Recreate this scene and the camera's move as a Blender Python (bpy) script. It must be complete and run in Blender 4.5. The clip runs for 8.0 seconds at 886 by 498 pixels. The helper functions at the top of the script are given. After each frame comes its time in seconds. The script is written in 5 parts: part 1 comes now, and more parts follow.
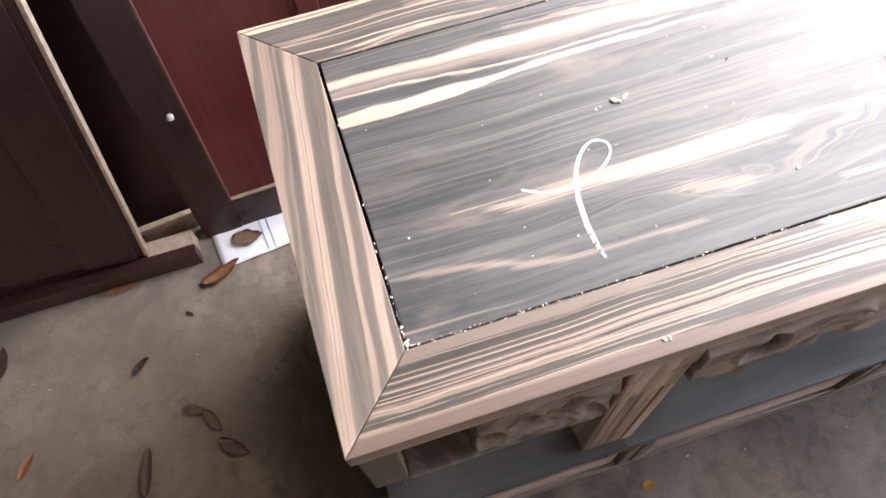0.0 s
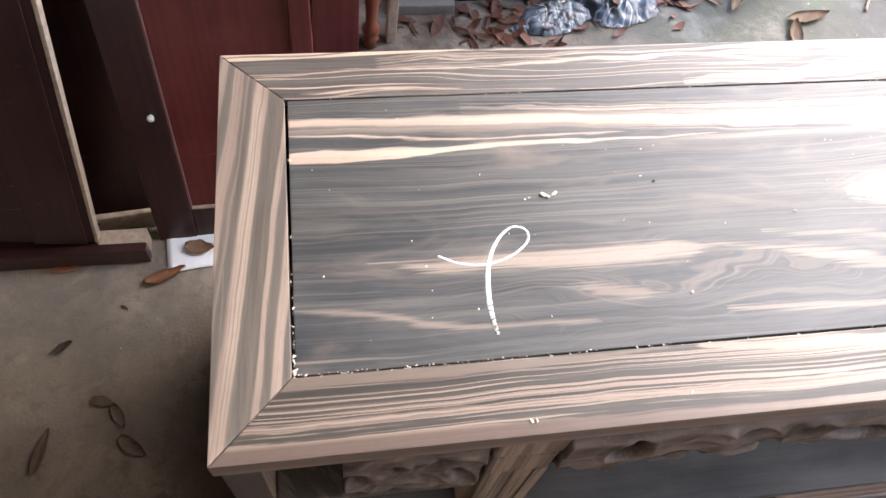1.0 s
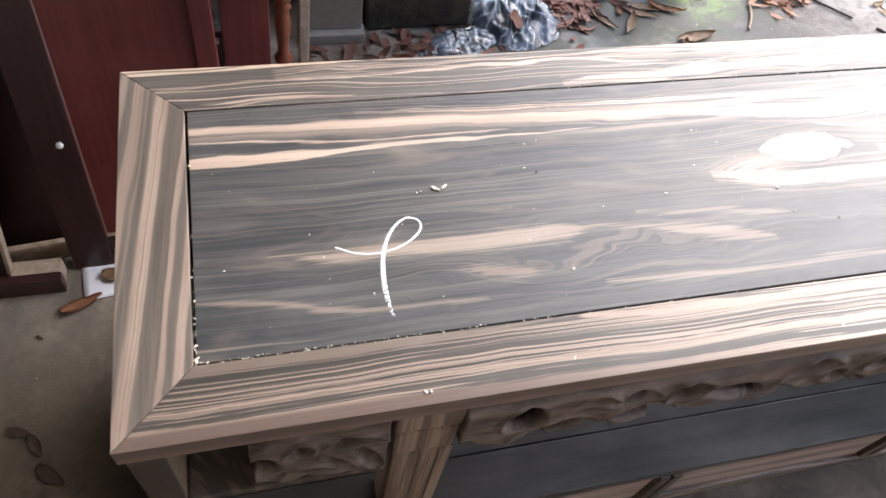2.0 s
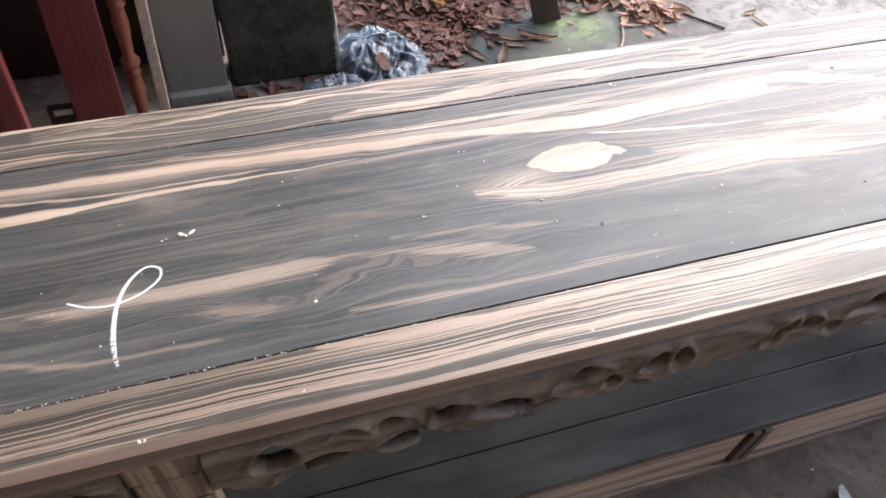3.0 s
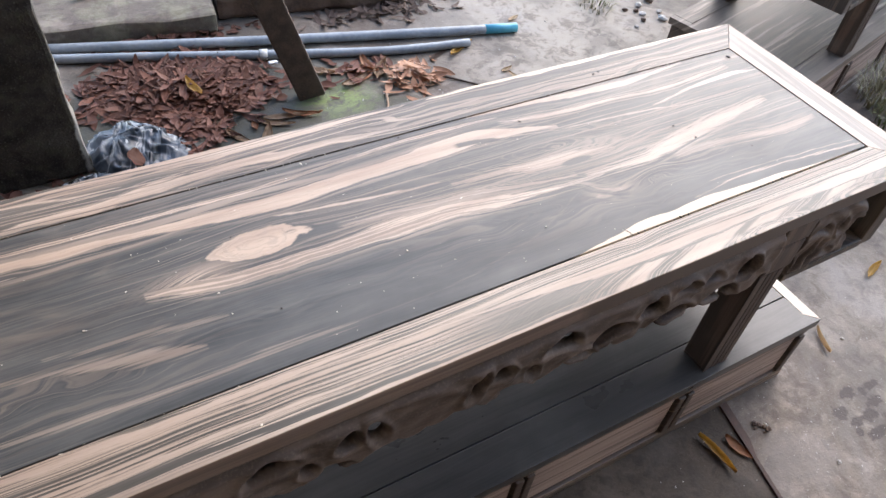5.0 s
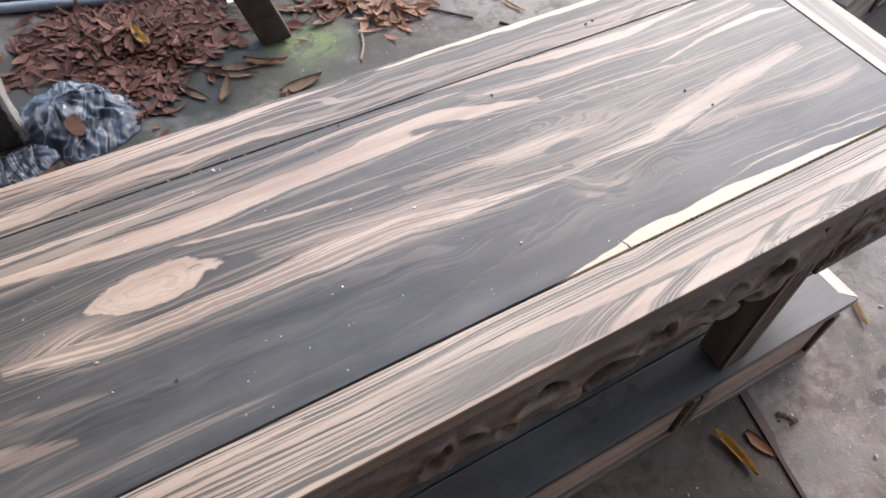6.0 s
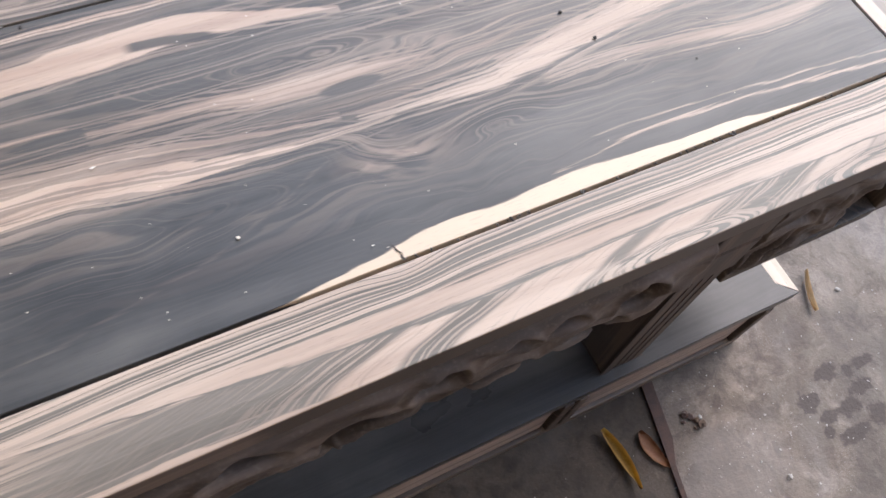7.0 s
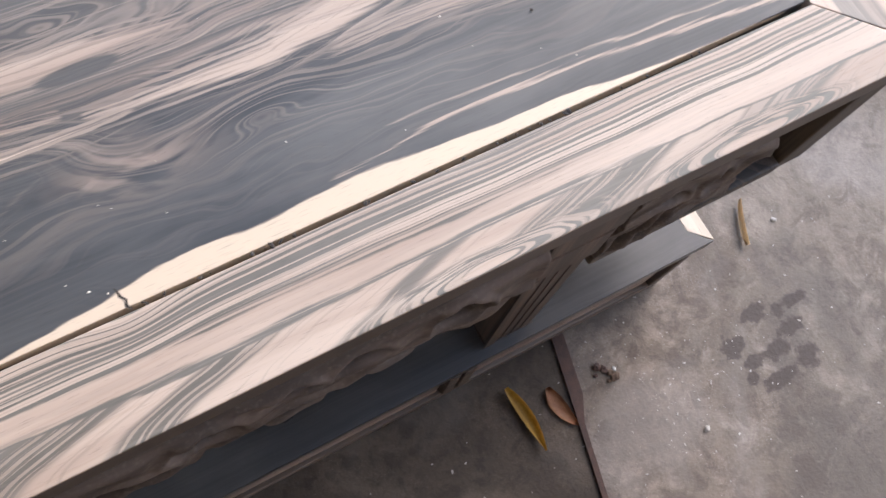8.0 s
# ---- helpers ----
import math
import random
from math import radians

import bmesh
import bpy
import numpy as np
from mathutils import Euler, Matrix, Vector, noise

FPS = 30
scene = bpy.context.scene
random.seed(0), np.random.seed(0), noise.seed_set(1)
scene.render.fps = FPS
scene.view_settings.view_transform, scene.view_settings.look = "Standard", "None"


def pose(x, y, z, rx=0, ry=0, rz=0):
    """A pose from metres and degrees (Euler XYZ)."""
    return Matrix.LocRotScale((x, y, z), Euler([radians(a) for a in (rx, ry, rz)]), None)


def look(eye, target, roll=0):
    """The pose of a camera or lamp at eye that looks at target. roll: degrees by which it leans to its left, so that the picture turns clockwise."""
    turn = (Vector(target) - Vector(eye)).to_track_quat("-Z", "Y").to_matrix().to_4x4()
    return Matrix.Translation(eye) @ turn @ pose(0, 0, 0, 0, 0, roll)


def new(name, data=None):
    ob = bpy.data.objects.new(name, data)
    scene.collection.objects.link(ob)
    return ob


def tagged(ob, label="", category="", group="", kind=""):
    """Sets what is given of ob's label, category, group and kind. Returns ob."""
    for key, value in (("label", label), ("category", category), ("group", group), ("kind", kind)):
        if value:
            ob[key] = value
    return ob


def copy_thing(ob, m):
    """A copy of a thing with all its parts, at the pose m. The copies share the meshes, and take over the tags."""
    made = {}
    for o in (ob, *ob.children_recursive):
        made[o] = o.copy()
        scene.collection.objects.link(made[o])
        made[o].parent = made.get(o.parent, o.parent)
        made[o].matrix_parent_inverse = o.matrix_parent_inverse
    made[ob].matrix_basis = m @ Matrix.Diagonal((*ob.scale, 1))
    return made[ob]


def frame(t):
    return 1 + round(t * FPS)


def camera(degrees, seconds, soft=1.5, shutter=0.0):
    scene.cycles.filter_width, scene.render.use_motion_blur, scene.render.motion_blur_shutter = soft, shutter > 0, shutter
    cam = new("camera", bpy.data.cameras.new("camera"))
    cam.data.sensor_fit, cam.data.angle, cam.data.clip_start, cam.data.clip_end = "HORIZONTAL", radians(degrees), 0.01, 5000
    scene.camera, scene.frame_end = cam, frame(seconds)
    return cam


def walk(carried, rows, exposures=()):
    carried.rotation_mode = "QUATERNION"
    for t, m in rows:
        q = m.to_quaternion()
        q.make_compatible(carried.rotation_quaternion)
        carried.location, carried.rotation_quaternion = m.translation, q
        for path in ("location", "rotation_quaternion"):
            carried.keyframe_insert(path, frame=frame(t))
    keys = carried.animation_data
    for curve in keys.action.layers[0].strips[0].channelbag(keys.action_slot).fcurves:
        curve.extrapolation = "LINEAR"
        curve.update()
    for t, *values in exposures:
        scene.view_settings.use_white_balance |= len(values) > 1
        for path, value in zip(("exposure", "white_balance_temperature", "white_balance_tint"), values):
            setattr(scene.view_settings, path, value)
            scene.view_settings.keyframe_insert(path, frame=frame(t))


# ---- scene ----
cam = camera(61.5, 8.0, shutter=0.2)
PATH = [
    (0, (0.069, -0.142, 1.28), (0.265, 0.715, -0.516), -5.3),
    (0.5, (0.084, -0.14, 1.295), (0.389, 0.786, -0.451), 5.4),
    (1, (0.126, -0.184, 1.323), (0.408, 0.803, -0.394), 10.1),
    (1.2, (0.125, -0.207, 1.33), (0.439, 0.794, -0.372), 10.6),
    (2.3, (0.227, -0.289, 1.348), (0.685, 0.787, -0.274), 12.8),
    (2.5, (0.296, -0.308, 1.355), (0.735, 0.791, -0.257), 11.5),
    (3, (0.448, -0.35, 1.358), (0.919, 0.796, -0.213), 6.7),
    (3.5, (0.524, -0.377, 1.368), (1.119, 0.77, -0.159), 7.2),
    (4, (0.591, -0.404, 1.376), (1.319, 0.736, -0.097), 9.6),
    (4.5, (0.647, -0.426, 1.386), (1.453, 0.711, -0.048), 9.3),
    (4.7, (0.661, -0.429, 1.386), (1.49, 0.709, -0.035), 9.1),
    (5.8, (0.837, -0.287, 1.337), (1.557, 0.768, -0.201), 6.3),
    (6, (0.893, -0.242, 1.317), (1.593, 0.753, -0.271), 5.8),
    (6.5, (1.052, -0.184, 1.223), (1.696, 0.677, -0.463), 7.9),
    (7, (1.257, -0.146, 1.16), (1.809, 0.611, -0.606), 11.6),
    (7.5, (1.376, -0.12, 1.127), (1.818, 0.505, -0.721), 11.4),
    (8, (1.476, -0.094, 1.108), (1.908, 0.397, -0.782), 14.2),
]
walk(cam, [(t, look(eye, target, roll)) for t, eye, target, roll in PATH],
     [(0.0, 3.50, 7100, 15), (0.5, 3.25, 7100, 15), (1.0, 3.07, 7100, 14.5), (2.5, 2.65, 7080, 13), (3.5, 2.50, 7090, 13), (4.5, 2.22, 7100, 13), (6.0, 2.0, 7150, 14), (8.0, 2.0, 7250, 15)])

# ---- world and light ----
world = bpy.data.worlds.new("overcast_sky")
scene.world = world
world.use_nodes = True
wn = world.node_tree.nodes
sky = wn.new("ShaderNodeTexSky")
sky.sky_type = "NISHITA"
sky.sun_disc = False
sky.sun_elevation = radians(35)
sky.sun_rotation = radians(53)
sky.air_density, sky.dust_density, sky.ozone_density = 1.0, 0.7, 1.6
wn["Background"].inputs["Strength"].default_value = 0.15
world.node_tree.links.new(sky.outputs[0], wn["Background"].inputs["Color"])

sun = new("sun", bpy.data.lights.new("sun", "SUN"))
sun.data.energy = 0.62
sun.data.angle = radians(50)
sun.data.color = (1.0, 0.96, 0.92)
sun.matrix_world = look((7.5, 3.5, 8.5), (0, 0, 0))


# ---- material graph helper ----
class Graph:
    def __init__(self, name):
        self.begin(name)

    def begin(self, name):
        self.mat = bpy.data.materials.new(name)
        self.mat.use_nodes = True
        self.nodes, self.links = self.mat.node_tree.nodes, self.mat.node_tree.links
        self.bsdf = self.nodes["Principled BSDF"]
        self.tc = self.nodes.new("ShaderNodeTexCoord")

    def put(self, socket, value):
        if isinstance(value, bpy.types.NodeSocket):
            self.links.new(value, socket)
        elif isinstance(value, tuple) and len(value) == 3 and socket.type == "RGBA":
            socket.default_value = (*value, 1)
        else:
            socket.default_value = value

    def math(self, op, a, b=0.0, c=0.0, clamp=False):
        n = self.nodes.new("ShaderNodeMath")
        n.operation, n.use_clamp = op, clamp
        for i, v in enumerate((a, b, c)):
            self.put(n.inputs[i], v)
        return n.outputs[0]

    def add(self, a, b): return self.math("ADD", a, b)
    def sub(self, a, b): return self.math("SUBTRACT", a, b)
    def mul(self, a, b): return self.math("MULTIPLY", a, b)
    def top(self, a, b): return self.math("MAXIMUM", a, b)

    def smooth(self, v, lo, hi):
        n = self.nodes.new("ShaderNodeMapRange")
        n.interpolation_type = "SMOOTHSTEP"
        for i, x in enumerate((v, lo, hi)):
            self.put(n.inputs[i], x)
        return n.outputs[0]

    def vec(self, x, y, z=0.0):
        n = self.nodes.new("ShaderNodeCombineXYZ")
        for i, v in enumerate((x, y, z)):
            self.put(n.inputs[i], v)
        return n.outputs[0]

    def xyz(self, kind="Object"):
        n = self.nodes.new("ShaderNodeSeparateXYZ")
        self.links.new(self.tc.outputs[kind], n.inputs[0])
        return n.outputs[0], n.outputs[1], n.outputs[2]

    def noise(self, vector, scale=1.0, detail=3.0, rough=0.5, distort=0.0):
        n = self.nodes.new("ShaderNodeTexNoise")
        self.put(n.inputs["Vector"], vector)
        n.inputs["Scale"].default_value, n.inputs["Detail"].default_value = scale, detail
        n.inputs["Roughness"].default_value, n.inputs["Distortion"].default_value = rough, distort
        return n.outputs["Fac"]

    def voronoi(self, vector, scale=1.0, feature="F1"):
        n = self.nodes.new("ShaderNodeTexVoronoi")
        n.feature = feature
        self.put(n.inputs["Vector"], vector)
        n.inputs["Scale"].default_value = scale
        return n.outputs["Distance"]

    def curve(self, v, points):
        n = self.nodes.new("ShaderNodeFloatCurve")
        self.put(n.inputs["Value"], v)
        pts = n.mapping.curves[0].points
        while len(pts) < len(points):
            pts.new(0.5, 0.5)
        for p, (x, y) in zip(pts, sorted(points)):
            p.location = (x, y)
            p.handle_type = "AUTO_CLAMPED"
        n.mapping.update()
        return n.outputs[0]

    def mix(self, f, a, b, blend="MIX"):
        n = self.nodes.new("ShaderNodeMix")
        n.data_type, n.blend_type = "RGBA", blend
        self.put(n.inputs["Factor"], f)
        self.put(n.inputs[6], a)
        self.put(n.inputs[7], b)
        return n.outputs[2]

    def bump(self, height, strength=0.3, distance=0.002):
        n = self.nodes.new("ShaderNodeBump")
        n.inputs["Strength"].default_value, n.inputs["Distance"].default_value = strength, distance
        self.put(n.inputs["Height"], height)
        self.links.new(n.outputs[0], self.bsdf.inputs["Normal"])

    def random(self):
        return self.nodes.new("ShaderNodeObjectInfo").outputs["Random"]

    def island(self):
        return self.nodes.new("ShaderNodeNewGeometry").outputs["Random Per Island"]

    def done(self, color, rough=0.5, metallic=0.0, spec=0.5):
        self.put(self.bsdf.inputs["Base Color"], color)
        self.put(self.bsdf.inputs["Roughness"], rough)
        self.put(self.bsdf.inputs["Metallic"], metallic)
        self.put(self.bsdf.inputs["Specular IOR Level"], spec)
        return self.mat


H, LONG, DEEP = 0.64, 2.01, 0.50
DARK_A, DARK_B = (0.043, 0.047, 0.050), (0.113, 0.113, 0.108)
RAIL_DARK = ((0.070, 0.062, 0.055), (0.155, 0.135, 0.117))
PALE_A, PALE_B = (0.46, 0.333, 0.255), (0.63, 0.490, 0.385)


class Ebony(Graph):
    """Streaked ebony. along and across are metres along and across the grain."""

    def __init__(self, name, swap=False, seed=0.0, swirl=None, bow=None, sway=0.018, quiver=0.42, wander=0.010):
        self.begin(name)
        x, y, z = self.xyz()
        if swap:
            x, y = y, x
        drop = self.sub(z, H)
        self.x, self.y = x, self.add(y, drop)
        if swap:
            self.y = self.sub(y, drop)
        slow = self.sub(self.noise(self.vec(self.mul(x, 1.5), self.mul(self.y, 3.5), seed), 1.0, 2.0), 0.5)
        mid = self.sub(self.noise(self.vec(self.mul(x, 6.0), self.mul(self.y, 9.0), seed + 5), 1.0, 1.5), 0.5)
        quick = self.sub(self.noise(self.vec(self.mul(x, 24.0), self.mul(self.y, 45.0), seed + 6), 1.0, 2.0), 0.5)
        amount = sway
        if swirl:
            cx, cy, rx, ry, k = swirl
            amount = self.add(sway, self.mul(self.spot(cx, cy, rx, ry), k))
        waves = self.add(self.mul(slow, 1.8), self.add(self.mul(mid, 0.9), self.mul(quick, quiver)))
        self.w = self.add(self.y, self.mul(waves, amount))
        if bow:
            cx, cy, rx, ry, k = bow
            d = self.sub(self.y, cy)
            self.w = self.sub(self.w, self.mul(self.mul(d, k), self.spot(cx, cy, rx, ry)))
        self.rag = self.mul(self.sub(self.noise(self.vec(self.mul(x, 22.0), self.mul(self.y, 130.0), seed), 1.0, 3.0), 0.5), 0.006)
        self.fray = self.mul(self.sub(self.noise(self.vec(self.mul(x, 3.5), self.mul(self.y, 330.0), seed + 7), 1.0, 2.0), 0.5), 0.016)
        self.seed = seed
        self.drift = self.mul(self.sub(self.noise(self.vec(self.mul(x, 9.0), self.mul(self.y, 22.0), seed + 15), 1.0, 1.5, 0.45), 0.5), wander)
        self.hair = self.noise(self.vec(self.mul(x, 5.0), self.mul(self.w, 520.0), seed + 2), 1.0, 2.0)
        self.line = self.noise(self.vec(self.mul(x, 1.6), self.mul(self.w, 170.0), seed + 3), 1.0, 2.5, 0.55)
        self.band = self.noise(self.vec(self.mul(x, 0.9), self.mul(self.w, 52.0), seed + 4), 1.0, 2.0)
        self.pale = None
        self.calm = None
        self.sap = None

    def spot(self, cx, cy, rx, ry):
        a = self.math("DIVIDE", self.sub(self.x, cx), rx)
        b = self.math("DIVIDE", self.sub(self.y, cy), ry)
        r = self.add(self.mul(a, a), self.mul(b, b))
        return self.math("POWER", 2.718, self.mul(r, -1.0))

    def level(self, *pts):
        """Height y of a line through (x, y) points."""
        xn = self.math("DIVIDE", self.add(self.x, 0.1), 2.3)
        return self.sub(self.mul(self.curve(xn, [((a + 0.1) / 2.3, (b + 0.05) / 0.6) for a, b in pts]), 0.6), 0.05)

    def streak(self, *pts, soft=0.002, fibre=0.5, fray=0.25, strands=0.0, echo=0.0, pitch=330.0):
        """A streak along (x, y, half width) points; narrows to nothing past its ends.
        strands splits it into parallel fibres, echo lets fainter lines run beside it."""
        xn = self.math("DIVIDE", self.add(self.x, 0.1), 2.3)
        wx = [((a + 0.1) / 2.3, c / 0.04) for a, b, c in pts]
        wx = [(wx[0][0] - 0.008, 0.0)] + wx + [(wx[-1][0] + 0.008, 0.0)]
        centre = self.level(*[(a, b) for a, b, c in pts])
        half = self.mul(self.curve(xn, wx), 0.04)
        d = self.sub(self.add(self.add(self.y, self.rag), self.drift), centre)
        off = self.add(self.math("ABSOLUTE", d), self.mul(self.fray, fray))
        m = self.smooth(self.sub(half, off), -soft * 0.5, soft)
        on = self.smooth(half, 0.0002, 0.0007)
        m = self.mul(m, on)
        if strands or echo:
            lines = self.noise(self.vec(self.mul(self.x, 2.2), self.mul(d, pitch), pts[0][0] * 9), 1.0, 1.5)
            m = self.mul(m, self.sub(1.0, self.mul(self.smooth(lines, 0.50, 0.60), strands)))
            if echo:
                near = self.smooth(self.sub(off, half), 0.017, 0.001)
                self.join(self.mul(self.mul(self.mul(self.smooth(lines, 0.46, 0.60), near), on), echo))
        cut = self.smooth(self.line, 0.62, 0.70)
        return self.mul(m, self.sub(1.0, self.mul(cut, fibre)))

    def join(self, m, gain=1.0):
        m = self.mul(m, gain) if gain != 1.0 else m
        self.pale = m if self.pale is None else self.top(self.pale, m)

    def yellow(self, m, gain=1.0):
        self.join(m)
        m = self.mul(m, gain)
        self.sap = m if self.sap is None else self.top(self.sap, m)

    def cut(self, m, gain=1.0):
        self.pale = self.mul(self.pale, self.sub(1.0, self.mul(m, gain)))

    def finish(self, rough=0.46, dark=(DARK_A, DARK_B), pale=(PALE_A, PALE_B), spec=0.40, tint=None, under=None):
        smoke = self.noise(self.vec(self.mul(self.x, 4.0), self.mul(self.w, 17.0), self.seed + 11), 1.0, 4.0, 0.6, 0.5)
        if self.calm is not None:
            self.hair = self.add(self.mul(self.sub(self.hair, 0.5), self.sub(1.0, self.mul(self.calm, 0.7))), 0.5)
            self.line = self.add(self.mul(self.sub(self.line, 0.5), self.sub(1.0, self.mul(self.calm, 0.7))), 0.5)
        d = self.mix(self.smooth(self.add(self.add(self.mul(self.hair, 0.15), self.mul(smoke, 0.4)), self.add(self.mul(self.line, 0.25), self.mul(self.band, 0.2))), 0.38, 0.64), *dark)
        if under is not None:
            d = self.mix(under[0], d, under[1])
        tone = self.noise(self.vec(self.mul(self.x, 3.0), self.mul(self.w, 40.0), self.seed + 9), 1.0, 3.0)
        p = self.mix(self.smooth(tone, 0.3, 0.7), *pale)
        p = self.mix(self.mul(self.smooth(self.hair, 0.5, 0.75), 0.22), p, (0.30, 0.19, 0.12))
        if self.sap is not None:
            p = self.mix(self.sap, p, (0.69, 0.55, 0.405))
        if tint:
            p = self.mix(tint[0], p, tint[1])
        c = self.mix(self.pale, d, p)
        pores = self.noise(self.vec(self.mul(self.x, 60.0), self.mul(self.w, 1500.0), 1.0), 1.0, 1.0)
        c = self.mix(self.mul(self.smooth(pores, 0.62, 0.75), 0.30), c, (0.04, 0.032, 0.026))
        dust = self.noise(self.vec(self.mul(self.x, 4.0), self.mul(self.y, 6.0), 3.0), 1.0, 5.0, 0.6)
        c = self.mix(self.mul(self.smooth(dust, 0.45, 0.8), 0.10), c, (0.45, 0.42, 0.38))
        self.bump(self.add(self.mul(self.hair, 0.6), self.mul(pores, 0.4)), 0.10, 0.001)
        r = self.add(rough, self.mul(self.sub(dust, 0.5), 0.22))
        return self.done(c, r, 0.0, spec)


def panel_wood():
    g = Ebony("ebony_panel", seed=1.0, bow=(0.885, 0.277, 0.11, 0.045, 0.55), sway=0.016, quiver=0.2)
    # faint figure over the dark ground, stronger towards the back edge
    back = g.smooth(g.y, 0.385, 0.415)
    plain = g.mul(g.spot(1.32, 0.125, 0.62, 0.060), 0.30)
    g.join(g.smooth(g.add(g.sub(g.band, plain), g.mul(back, 0.05)), 0.60, 0.70), 0.5)
    g.join(g.mul(g.smooth(g.sub(g.line, plain), 0.55, 0.72), 0.13))
    cloud = g.noise(g.vec(g.mul(g.x, 5.0), g.mul(g.w, 22.0), 14.0), 1.0, 4.0, 0.6, 0.6)
    g.join(g.mul(g.smooth(g.sub(cloud, plain), 0.50, 0.74), 0.24))
    g.calm = g.smooth(plain, 0.05, 0.22)
    # finer grain lines over the back half
    rear = g.smooth(g.y, 0.185, 0.235)
    thread = g.noise(g.vec(g.mul(g.x, 1.4), g.mul(g.w, 260.0), 37.0), 1.0, 2.0, 0.55)
    g.join(g.mul(g.mul(g.smooth(thread, 0.54, 0.62), g.mul(rear, g.add(0.35, g.mul(g.smooth(g.x, 0.6, 1.0), 0.65)))), 0.36))
    # soft eddies: contour lines of a gently rolling grain round an eye
    roll = g.noise(g.vec(g.mul(g.x, 7.0), g.mul(g.y, 18.0), 33.0), 1.0, 2.0, 0.45)
    eddy = g.add(g.y, g.mul(g.sub(roll, 0.5), 0.060))
    for cx, cy, rx, ry, k in ((1.62, 0.300, 0.11, 0.030, 0.030), (0.47, 0.140, 0.075, 0.022, 0.030), (0.66, 0.185, 0.09, 0.020, -0.022), (1.52, 0.175, 0.05, 0.020, -0.026)):
        eddy = g.add(eddy, g.mul(g.spot(cx, cy, rx, ry), k))
    # tongues of grain that close in a rounded tip
    for tip, cy, slope, ry, soft, k in ((1.490, 0.262, -0.06, 0.017, 0.035, 0.034), (1.410, 0.192, -0.10, 0.024, 0.030, -0.050), (1.350, 0.354, -0.04, 0.010, 0.025, 0.016), (1.560, 0.268, -0.06, 0.028, 0.05, 0.022)):
        v = g.math("DIVIDE", g.sub(g.sub(g.y, cy), g.mul(g.sub(g.x, tip), slope)), ry)
        ridge = g.math("POWER", 2.718, g.mul(g.mul(v, v), -1.0))
        eddy = g.add(eddy, g.mul(g.mul(ridge, g.smooth(g.x, tip + soft, tip - soft * 2.2)), k))
    wide = g.noise(g.vec(g.mul(g.x, 1.8), g.mul(eddy, 105.0), 35.0), 1.0, 2.5, 0.55)
    thin = g.noise(g.vec(g.mul(g.x, 2.4), g.mul(eddy, 400.0), 36.0), 1.0, 2.0, 0.55)
    zone = g.top(g.spot(1.47, 0.245, 0.36, 0.085), g.mul(g.spot(0.52, 0.155, 0.30, 0.055), 0.42))
    g.join(g.mul(g.mul(g.smooth(wide, 0.50, 0.66), zone), 0.50))
    g.join(g.mul(g.mul(g.smooth(thin, 0.50, 0.66), zone), 0.42))
    g.cut(g.mul(g.smooth(thin, 0.48, 0.36), zone), 0.5)
    # the dark tongue, bounded by a pale rim
    a = g.math("DIVIDE", g.sub(g.x, 1.292), 0.112)
    b = g.math("DIVIDE", g.add(g.sub(g.sub(g.y, 0.190), g.mul(g.sub(g.x, 1.292), -0.02)), g.mul(g.rag, 1.2)), 0.026)
    q = g.math("SQRT", g.add(g.mul(a, a), g.mul(b, b)))
    q = g.add(q, g.mul(g.sub(roll, 0.5), 0.5))
    g.cut(g.mul(g.smooth(q, 1.02, 0.88), g.sub(1.0, g.mul(g.smooth(thin, 0.52, 0.62), 0.25))), 0.85)
    haze = g.noise(g.vec(g.mul(g.x, 16.0), g.mul(eddy, 60.0), 39.0), 1.0, 3.0, 0.55)
    rim = g.mul(g.smooth(g.math("ABSOLUTE", g.sub(q, 1.10)), 0.13, 0.03), g.smooth(g.x, 1.25, 1.37))
    g.join(g.mul(g.mul(rim, g.smooth(haze, 0.38, 0.66)), 0.40))
    g.join(g.mul(g.mul(g.spot(1.425, 0.172, 0.045, 0.022), g.smooth(haze, 0.40, 0.62)), 0.48))
    g.join(g.mul(g.mul(g.spot(1.49, 0.275, 0.050, 0.025), g.smooth(haze, 0.42, 0.64)), 0.42))
    g.yellow(g.streak((0.07, 0.338, 0.007), (0.13, 0.338, 0.0095), (0.197, 0.340, 0.009), (0.262, 0.343, 0.0045), (0.40, 0.346, 0.0038), (0.505, 0.347, 0.002), (0.59, 0.348, 0.0008), fibre=0.2), 0.2)
    g.join(g.streak((0.070, 0.389, 0.0055), (0.200, 0.384, 0.006), (0.337, 0.382, 0.008), (0.477, 0.377, 0.008), (0.640, 0.367, 0.0085), (0.740, 0.365, 0.0065), (0.822, 0.358, 0.010), (0.955, 0.352, 0.0145), (1.070, 0.357, 0.015), (1.150, 0.361, 0.0155), (1.220, 0.366, 0.020), (1.290, 0.370, 0.0165), (1.355, 0.361, 0.010), (1.425, 0.347, 0.003), fibre=0.1, strands=0.10, echo=0.45, pitch=260.0))
    g.join(g.streak((0.07, 0.372, 0.0012), (0.20, 0.362, 0.0022), (0.33, 0.355, 0.0015), (0.40, 0.355, 0.002), (0.47, 0.356, 0.001)))
    g.join(g.streak((0.30, 0.402, 0.002), (0.55, 0.392, 0.004), (0.85, 0.388, 0.004), (1.05, 0.398, 0.003), (1.22, 0.408, 0.004), (1.34, 0.404, 0.002), fibre=0.5, strands=0.6, echo=0.3))
